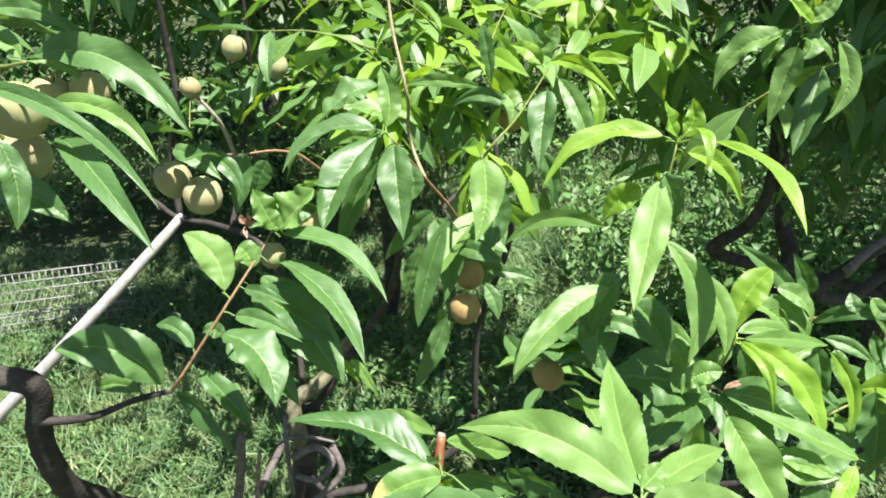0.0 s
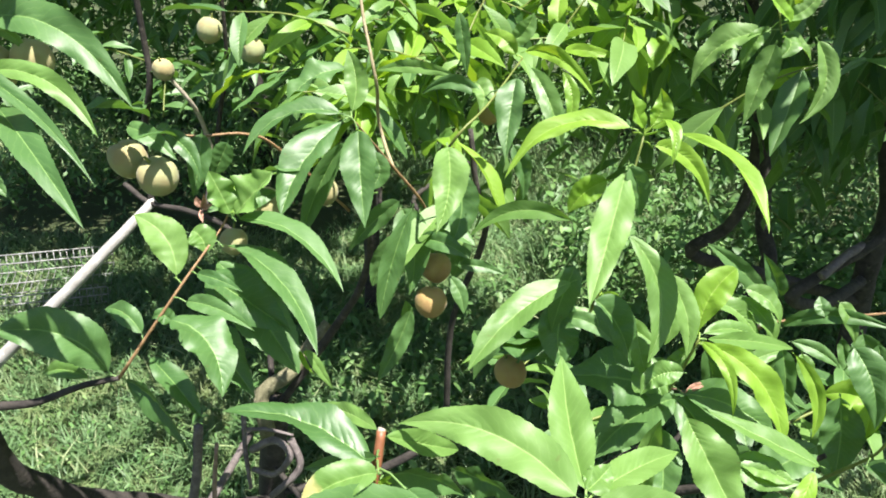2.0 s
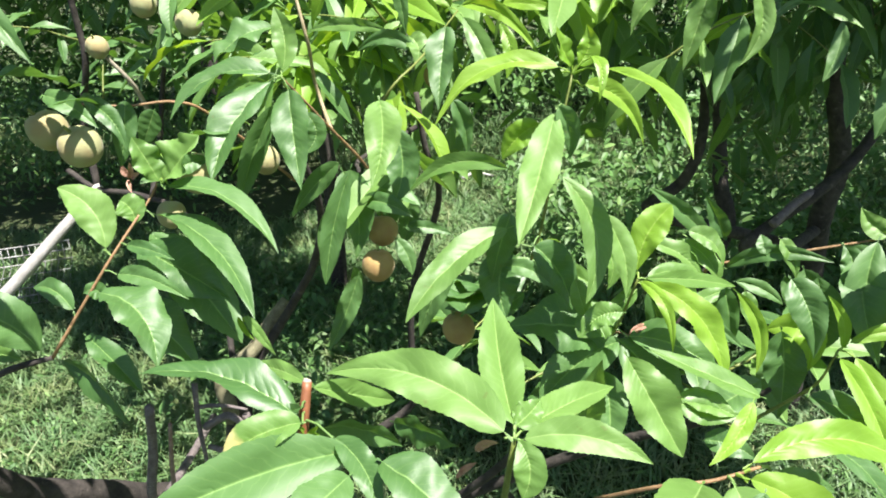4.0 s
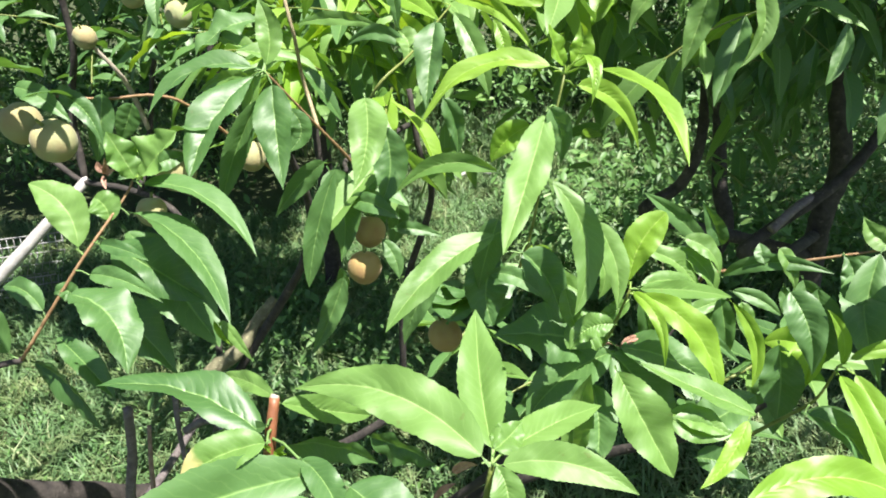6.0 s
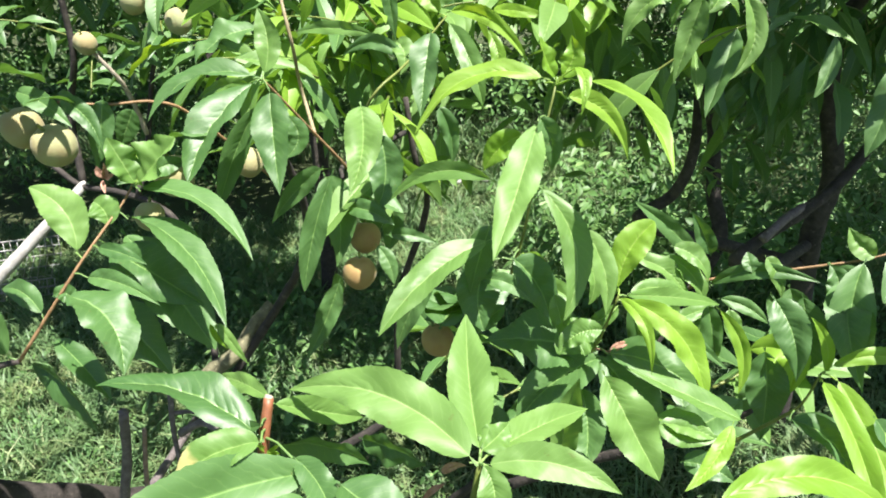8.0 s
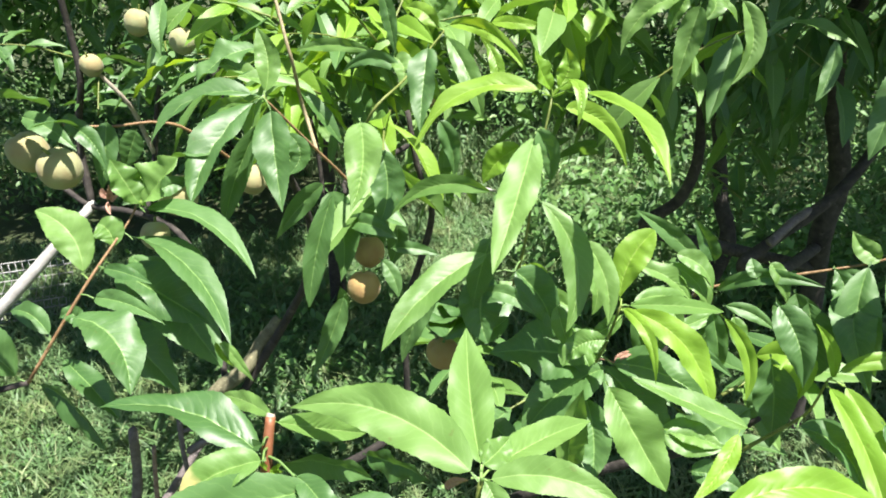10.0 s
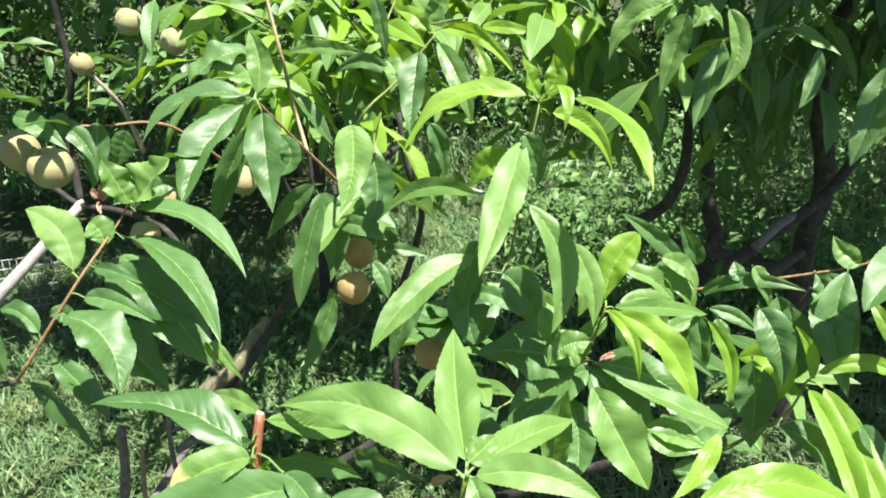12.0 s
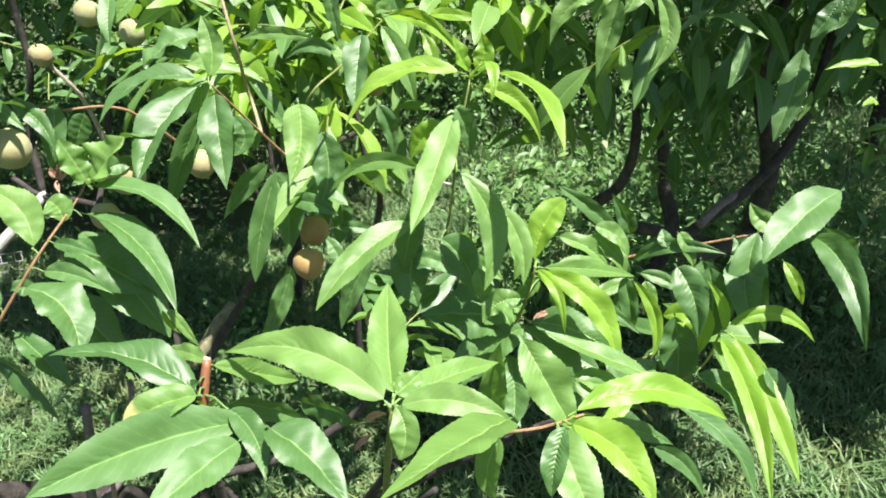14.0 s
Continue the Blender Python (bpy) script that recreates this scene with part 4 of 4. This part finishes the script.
leaf(shoot_i, (-0.069, 0.872, 1.427), -114, -24, 0.085, 0.044, 0.009, 0.005, -22, MATURE)
leaf(shoot_i, (-0.061, 0.830, 1.381), -10, 66, 0.076, 0.029, -0.002, 0.008, 4, LIGHT)
leaf(shoot_i, (0.015, 0.800, 1.280), -125, -70, 0.155, 0.029, 0.005, 0.002, -57, MATURE)
leaf(shoot_i, (-0.004, 0.840, 1.270), -76, -46, 0.117, 0.026, 0.005, 0.002, -86, MATURE)
leaf(shoot_i, (-0.077, 0.830, 1.372), -68, -17, 0.085, 0.015, 0.007, 0.004, -77, LIGHT)

shoot_j = stem("shoot", TREE_0, [(0.022, 0.860, 1.281), (0.066, 0.780, 1.367), (0.101, 0.830, 1.393), (0.146, 0.950, 1.428)], .002, .0011, wood_green)
leaf(shoot_j, (0.058, 0.742, 1.372), -174, -47, 0.103, 0.038, -0.001, -0.008, -12, LIGHT, 0.33)
leaf(shoot_j, (0.064, 0.920, 1.408), -63, -1, 0.131, 0.018, 0.009, 0.000, -70, LIGHT)
leaf(shoot_j, (0.131, 0.780, 1.437), -168, -56, 0.096, 0.032, 0.001, 0.001, 9, MATURE)
leaf(shoot_j, (0.146, 1.000, 1.427), 68, -32, 0.156, 0.023, 0.029, -0.033, 87, YOUNG)
leaf(shoot_j, (0.147, 0.850, 1.436), 142, -53, 0.106, 0.025, 0.012, 0.002, 38, LIGHT)
leaf(shoot_j, (0.084, 0.900, 1.407), 167, -49, 0.047, 0.027, 0.008, -0.008, 9, LIGHT)
leaf(shoot_j, (0.098, 0.880, 1.387), -64, -1, 0.092, 0.019, 0.019, 0.003, -68, MATURE)
leaf(shoot_j, (0.197, 0.950, 1.414), 163, -65, 0.075, 0.019, 0.008, -0.008, 20, YOUNG)
leaf(shoot_j, (0.056, 1.100, 1.476), 90, -82, 0.099, 0.023, 0.001, 0.000, 84, MATURE)
leaf(shoot_j, (0.134, 0.900, 1.329), 90, -78, 0.084, 0.024, 0.008, -0.001, 75, MATURE)
leaf(shoot_j, (0.210, 1.050, 1.423), 63, -9, 0.111, 0.019, 0.003, -0.024, 77, YOUNG)
leaf(shoot_j, (0.013, 0.840, 1.214), 125, -1, 0.086, 0.024, 0.010, 0.003, 50, MATURE)
leaf(shoot_j, (0.003, 0.860, 1.144), 131, 70, 0.044, 0.009, -0.004, 0.003, 128, YOUNG)
leaf(shoot_j, (0.007, 0.820, 1.125), -111, -64, 0.127, 0.028, -0.004, 0.000, -63, MATURE)
leaf(shoot_j, (0.127, 1.000, 1.438), 90, 50, 0.054, 0.027, -0.006, 0.000, 80, LIGHT)
leaf(shoot_j, (0.139, 0.950, 1.430), -56, 26, 0.059, 0.023, 0.009, -0.002, -58, YOUNG)
leaf(shoot_j, (-0.002, 0.910, 1.219), -90, -80, 0.093, 0.041, -0.005, 0.000, -93, MATURE)
leaf(shoot_j, (0.029, 0.930, 1.206), 90, -90, 0.085, 0.036, 0.010, 0.000, 83, MATURE)
leaf(shoot_j, (0.061, 0.960, 1.191), -90, -86, 0.098, 0.031, -0.009, 0.000, -93, MATURE)
leaf(shoot_j, (0.061, 0.900, 1.149), 90, -11, 0.072, 0.018, 0.005, 0.000, 57, MATURE)
leaf(shoot_j, (-0.034, 0.950, 1.176), -90, -69, 0.098, 0.030, 0.001, 0.000, -88, MATURE)
leaf(shoot_j, (0.053, 0.840, 1.164), 131, -58, 0.057, 0.021, 0.005, -0.003, 35, MATURE)
leaf(shoot_j, (-0.009, 0.870, 1.108), -90, -87, 0.045, 0.017, -0.004, 0.000, -98, LIGHT)

shoot_k = stem("shoot", TREE_1, [(0.488, 1.050, 1.581), (0.482, 1.020, 1.512), (0.490, 1.000, 1.454)], .003, .0014, wood_green)
leaf(shoot_k, (0.480, 1.021, 1.453), -83, -41, 0.118, 0.038, 0.023, 0.005, -47, LIGHT)
leaf(shoot_k, (0.486, 1.020, 1.461), -90, -63, 0.069, 0.022, 0.010, -0.000, -65, LIGHT)
leaf(shoot_k, (0.471, 0.962, 1.450), -110, -75, 0.114, 0.034, -0.002, 0.002, -44, LIGHT)
leaf(shoot_k, (0.494, 1.000, 1.452), -154, -39, 0.043, 0.027, 0.004, -0.011, -28, LIGHT)
leaf(shoot_k, (0.527, 0.983, 1.452), -161, -77, 0.113, 0.030, -0.009, -0.024, -27, LIGHT)
leaf(shoot_k, (0.498, 0.990, 1.467), -75, 46, 0.057, 0.020, 0.000, -0.005, -43, YOUNG)
leaf(shoot_k, (0.491, 1.000, 1.456), 104, -42, 0.057, 0.018, 0.004, 0.005, 42, LIGHT)
leaf(shoot_k, (0.486, 1.000, 1.470), 104, 43, 0.056, 0.023, -0.007, 0.004, 56, LIGHT)
leaf(shoot_k, (0.496, 1.000, 1.502), 90, -83, 0.049, 0.024, 0.003, 0.000, 109, YOUNG)
leaf(shoot_k, (0.637, 1.050, 1.414), -116, -23, 0.075, 0.011, 0.008, -0.004, -47, MATURE)
leaf(shoot_k, (0.686, 1.030, 1.390), -139, -64, 0.091, 0.023, -0.002, -0.007, -12, MATURE)
leaf(shoot_k, (0.729, 0.940, 1.381), -132, -71, 0.138, 0.039, -0.001, -0.004, -6, MATURE)
leaf(shoot_k, (0.745, 0.900, 1.444), -90, -57, 0.060, 0.026, -0.002, 0.000, -44, MATURE)
leaf(shoot_k, (0.756, 0.900, 1.454), -90, -58, 0.066, 0.023, -0.010, -0.000, -53, MATURE)
leaf(shoot_k, (0.839, 0.926, 1.351), -82, -5, 0.076, 0.023, 0.003, 0.001, -19, YOUNG)
leaf(shoot_k, (0.856, 0.979, 1.391), -29, 20, 0.035, 0.024, -0.001, -0.000, -36, LIGHT)
leaf(shoot_k, (0.850, 0.980, 1.394), -105, -74, 0.029, 0.014, -0.001, 0.000, -32, LIGHT)
leaf(shoot_k, (0.826, 1.000, 1.435), 130, -52, 0.032, 0.018, -0.003, 0.003, 52, YOUNG)
leaf(shoot_k, (0.802, 0.965, 1.405), -54, -36, 0.031, 0.018, 0.003, 0.002, -43, LIGHT)
leaf(shoot_k, (0.888, 0.980, 1.282), -90, -5, 0.025, 0.016, 0.003, 0.002, -24, YOUNG)
leaf(shoot_k, (0.758, 0.946, 1.316), -90, -75, 0.049, 0.009, -0.005, 0.000, -45, LIGHT)

shoot_n = stem("shoot", TREE_0, [(-0.387, 0.600, 1.507), (-0.335, 0.570, 1.506), (-0.301, 0.555, 1.511)], .0026, .0014, wood_green)
leaf(shoot_n, (-0.338, 0.607, 1.507), 102, -22, 0.166, 0.032, 0.032, -0.004, 51, MATURE)
leaf(shoot_n, (-0.308, 0.574, 1.473), 102, -25, 0.112, 0.019, 0.020, -0.005, 46, LIGHT)
leaf(shoot_n, (-0.321, 0.596, 1.441), 133, -16, 0.201, 0.024, 0.020, 0.005, 13, MATURE)
leaf(shoot_n, (-0.364, 0.563, 1.494), 108, -27, 0.203, 0.016, 0.022, -0.007, 38, MATURE)
leaf(shoot_n, (-0.292, 0.487, 1.470), 154, -70, 0.071, 0.019, 0.003, -0.007, -18, MATURE)
leaf(shoot_n, (-0.407, 0.607, 1.385), 98, -21, 0.082, 0.036, 0.011, -0.001, 44, MATURE)
leaf(shoot_n, (-0.370, 0.618, 1.547), 97, -14, 0.087, 0.017, 0.010, -0.003, 63, MATURE)
leaf(shoot_n, (-0.338, 0.607, 1.505), 60, -33, 0.051, 0.013, 0.011, 0.003, 74, LIGHT)
leaf(shoot_n, (-0.341, 0.607, 1.505), -64, 24, 0.055, 0.017, 0.005, 0.004, -34, LIGHT)
leaf(shoot_n, (-0.392, 0.760, 1.569), -90, -68, 0.073, 0.024, -0.000, 0.000, -122, MATURE)
# leaves added on the sun side of peaches, to cast shade on the fruit
leaf(shoot_a, (-0.326, 0.708, 1.408), 15, -15, 0.110, 0.034, 0.008, 0.004, 0, MATURE)
leaf(shoot_a, (-0.103, 0.753, 1.334), -80, -15, 0.070, 0.030, 0.008, 0.004, 0, MATURE)
leaf(shoot_a, (-0.255, 0.814, 1.256), 40, -15, 0.090, 0.032, 0.008, 0.004, 0, MATURE)
leaf(shoot_n, (-0.428, 0.656, 1.534), 80, -15, 0.142, 0.055, 0.009, 0.004, 0, MATURE)
leaf(shoot_j, (0.083, 1.256, 1.342), 40, -15, 0.130, 0.050, 0.008, 0.004, 0, LIGHT)
leaf(shoot_j, (0.194, 1.271, 1.352), -60, -15, 0.130, 0.050, 0.008, 0.004, 0, MATURE)
leaf(shoot_a, (-0.261, 0.699, 1.382), 5, -15, 0.090, 0.013, 0.008, 0.004, 0, MATURE)
leaf(shoot_i, (0.105, 0.663, 1.170), 60, -15, 0.100, 0.045, 0.008, 0.004, 0, MATURE)
leaf(shoot_i, (0.183, 0.648, 1.179), -40, -15, 0.100, 0.040, 0.008, 0.004, 0, MATURE)
leaf(shoot_i, (0.137, 0.635, 1.167), 10, -15, 0.110, 0.060, 0.008, 0.004, 0, MATURE)

# shaded leaves lower down in the near tree
leaf(shoot_a, (-0.209, 0.702, 1.252), -52, 52, 0.031, 0.032, 0.004, 0.004, -17, LIGHT, 0.60)
leaf(shoot_a, (-0.216, 0.738, 1.234), 121, -43, 0.171, 0.062, 0.002, -0.002, 16, MATURE)
leaf(shoot_a, (-0.264, 0.723, 1.156), 104, -47, 0.132, 0.059, 0.008, -0.002, 18, MATURE)

leaf(shoot_g, (0.291, 0.607, 1.157), -78, 0, 0.110, 0.061, 0.005, 0.003, -33, MATURE)
leaf(shoot_g, (0.296, 0.601, 1.157), -109, -33, 0.108, 0.049, 0.009, 0.005, -30, MATURE)
leaf(shoot_g, (0.289, 0.602, 1.158), 132, -47, 0.105, 0.052, 0.006, -0.006, 35, MATURE)
leaf(shoot_g, (0.295, 0.598, 1.163), 106, -18, 0.095, 0.040, 0.009, -0.004, 38, MATURE)
leaf(shoot_h, (0.187, 0.637, 1.247), -168, -64, 0.071, 0.041, 0.002, 0.009, -6, MATURE)
leaf(shoot_h, (0.205, 0.624, 1.254), 121, -54, 0.076, 0.036, 0.006, -0.005, 43, MATURE)
leaf(shoot_g, (0.439, 0.596, 1.109), -104, -26, 0.086, 0.041, -0.001, -0.001, -19, MATURE)
leaf(shoot_g, (0.272, 0.585, 1.136), -179, -49, 0.078, 0.034, 0.000, -0.005, 7, MATURE)
leaf(shoot_b, (0.026, 0.421, 1.214), 68, -33, 0.079, 0.029, 0.006, -0.003, 105, MATURE)
leaf(shoot_b, (0.076, 0.470, 1.176), 114, -6, 0.060, 0.027, 0.002, -0.001, 90, MATURE)
leaf(shoot_g, (0.298, 0.589, 1.236), 58, 59, 0.070, 0.030, 0.006, -0.005, 31, YOUNG, 0.62)
leaf(shoot_j, (0.063, 0.844, 1.312), -173, -70, 0.096, 0.042, -0.002, -0.011, -11, MATURE)
# added flat leaf that keeps the sun off the upper middle peach
leaf(shoot_j, (0.008, 0.880, 1.222), 108, -14, 0.088, 0.036, 0.006, 0.000, 8, MATURE)
leaf(shoot_i, (-0.010, 0.860, 1.255), 160, -73, 0.122, 0.046, 0.004, -0.012, 7, MATURE)

# ---- peaches ----
peach((0.031, 0.830, 1.128), 0.0215, blush_skin, "downy unripe peach with an orange-brown blush, hanging among leaves")
peach((0.036, 0.870, 1.160), 0.0210, blush_skin, "downy unripe peach with an orange-brown blush, hanging among leaves")
peach((-0.273, 0.755, 1.325), 0.0227)
peach((-0.316, 0.775, 1.339), 0.0225)
peach((-0.160, 0.775, 1.283), 0.0232)
peach((-0.240, 0.860, 1.198), 0.0186)
peach((-0.140, 0.980, 1.229), 0.0214)
peach((-0.589, 1.460, 1.323), 0.0233)
peach((-0.491, 1.500, 1.400), 0.0275)
peach((-0.398, 1.480, 1.362), 0.0270)
peach((-0.343, 0.585, 1.467), 0.0246)
peach((-0.340, 0.630, 1.466), 0.0221)
peach((-0.303, 0.635, 1.473), 0.0179)
peach((-0.392, 0.640, 1.411), 0.0257)
peach((0.108, 1.320, 1.270), 0.0232, blush_skin, "downy unripe peach with an orange-brown blush, hanging among leaves")
peach((0.134, 0.700, 1.111), 0.0192, blush_skin, "downy unripe peach with an orange-brown blush, hanging among leaves")

# ---- wire panel lying in the grass ----
def rod(bm, a, b, r):
    a, b = Vector(a), Vector(b)
    ahead = (b - a).normalized()
    x = ahead.orthogonal().normalized()
    y = ahead.cross(x)
    rings = [[bm.verts.new(at + (x * math.cos(k * 1.5708) + y * math.sin(k * 1.5708)) * r) for k in range(4)] for at in (a, b)]
    for k in range(4):
        bm.faces.new((rings[0][k], rings[0][(k + 1) % 4], rings[1][(k + 1) % 4], rings[1][k]))
    bm.faces.new(rings[0][::-1])
    bm.faces.new(rings[1])


basket = tagged(new("wire_basket"), "old grey wire basket lying in the grass", "basket")
basket.matrix_world = pose(-2.10, 2.74, 0.01, 4, 3, 24)
for k in range(26):
    bm = bmesh.new()
    x = -0.375 + 0.03 * k
    rod(bm, (x, -0.18, 0.03), (x + 0.01, -0.19, 0.12), 0.0022)
    rod(bm, (x, -0.18, 0.03), (x, 0.22, 0.03), 0.0022)
    rod(bm, (x, 0.22, 0.03), (x, 0.24, 0.12), 0.0022)
    part("wire", bm, wire, basket)
for y, z in ((-0.18, 0.03), (-0.185, 0.075), (-0.19, 0.12), (0.22, 0.03), (0.23, 0.075), (0.24, 0.12), (0.0, 0.03), (0.1, 0.03)):
    bm = bmesh.new()
    rod(bm, (-0.38, y, z + 0.004), (0.38, y, z + 0.004), 0.0036)
    part("rail", bm, wire, basket)

stick = stem("stick", None, [(0.20, 4.0, 0.06), (0.29, 4.03, 0.085), (0.40, 4.02, 0.06)], 0.012, 0.008, wood_white)
tagged(stick, "short pale stick lying on the grass", "stick")

# ---- leafy sprays of the trees behind ----
def sprays(tree_, count, box, heading, pitch, length, leaves, tones, seed, size=(0.085, 0.135), droops=(-62, 8)):
    spray_rng.seed(seed)
    r = spray_rng
    x0, x1, y0, y1, z0, z1 = box
    for _ in range(count):
        at = (r.uniform(x0, x1), r.uniform(y0, y1), r.uniform(z0, z1))
        spray(tree_, at, r.uniform(*heading), r.uniform(*pitch), r.uniform(*length), leaves, tones, size, droops=droops)


sprays(TREE_3, 24, (-0.14, 0.56, 1.0, 1.55, 1.26, 1.48), (-180, 180), (0, 60), (0.15, 0.26), 9, "llmy", 61, (0.11, 0.165), (-80, -15))
sprays(TREE_2, 11, (-0.78, -0.25, 1.58, 2.1, 1.10, 1.46), (-180, 180), (0, 60), (0.15, 0.28), 10, "mm", 42)
sprays(TREE_1, 27, (0.60, 1.45, 1.30, 1.80, 1.24, 1.64), (-180, 180), (-60, 20), (0.18, 0.32), 11, "m", 43, (0.10, 0.155), (-100, -50))
sprays(TREE_1, 5, (0.75, 1.5, 1.5, 1.9, 0.85, 1.1), (-180, 180), (10, 60), (0.12, 0.22), 8, "ml", 47, (0.05, 0.09), (-60, 10))
sprays(TREE_0, 4, (0.12, 0.52, 0.62, 0.85, 0.86, 1.05), (-180, 180), (-10, 60), (0.10, 0.18), 8, "lmm", 44, (0.085, 0.135), (-40, 15))
leaf_mass("foliage", TREE_2, MATURE_MASS, clumps(51, 420, 0.08, [(-1.5, -0.3, 1.75, 2.6, 1.28, 1.7, 1.0)]), (0.08, 0.13), 51, rows=9)
# unseen leaves added above the view, to shade the ground at left and rear
leaf_mass("crown", TREE_2, MATURE_MASS, clumps(56, 3000, 0.09, [(-2.6, -0.3, 2.7, 4.2, 1.7, 2.5, 1.3), (-1.25, -0.3, 1.85, 2.6, 1.75, 2.4, 0.40), (-0.75, 0.05, 1.7, 2.35, 1.8, 2.4, 0.25), (-0.35, 0.5, 2.7, 3.9, 1.8, 2.5, 0.25)]), (0.11, 0.17), 56)
leaf_mass("foliage", TREE_3, LIGHT_MASS, clumps(53, 620, 0.08, [(-0.35, 0.62, 1.35, 2.4, 1.10, 1.6, 1.0)]), (0.08, 0.13), 53, rows=9)
# added out of view to darken the grass below by its shadow
leaf_mass("crown", TREE_3, LIGHT_MASS, clumps(57, 600, 0.08, [(-0.2, 0.65, 1.75, 2.3, 1.8, 2.4, 1.0)]), (0.10, 0.15), 57)
leaf_mass("foliage", TREE_1, MATURE_MASS, clumps(52, 480, 0.09, [(1.2, 2.0, 1.7, 2.6, 1.2, 1.7, 1.0)]), (0.09, 0.14), 52, rows=9)
# unseen leaf boxes, added to block sun from the right-hand sprays and weeds
leaf_mass("crown", TREE_1, MATURE_MASS, clumps(58, 7800, 0.09, [(0.80, 1.48, 1.08, 1.80, 1.74, 2.3, 0.50), (2.0, 3.4, 1.4, 3.0, 1.8, 2.8, 0.28), (2.0, 2.8, 1.2, 2.1, 1.7, 2.3, 0.22)]), (0.11, 0.17), 58)
# unseen canopies of the added rear trees, keeping sun off weeds and hedge
leaf_mass("crown", TREE_4, MATURE_MASS, clumps(54, 3600, 0.11, [(2.2, 5.2, 2.6, 5.8, 1.9, 3.0, 1.0), (0.7, 3.4, 4.4, 6.6, 2.1, 3.0, 0.7)]), (0.13, 0.20), 54)
leaf_mass("crown", TREE_5, MATURE_MASS, clumps(55, 3600, 0.11, [(-3.2, 0.6, 3.7, 6.0, 2.0, 3.0, 1.0)]), (0.13, 0.20), 55)
# a few unseen leaves, added to dapple the near peaches with shade
leaf_mass("crown", TREE_0, MATURE_MASS, clumps(59, 45, 0.04, [(-0.36, -0.16, 0.60, 0.74, 1.66, 1.85, 1.0)]), (0.09, 0.13), 59)
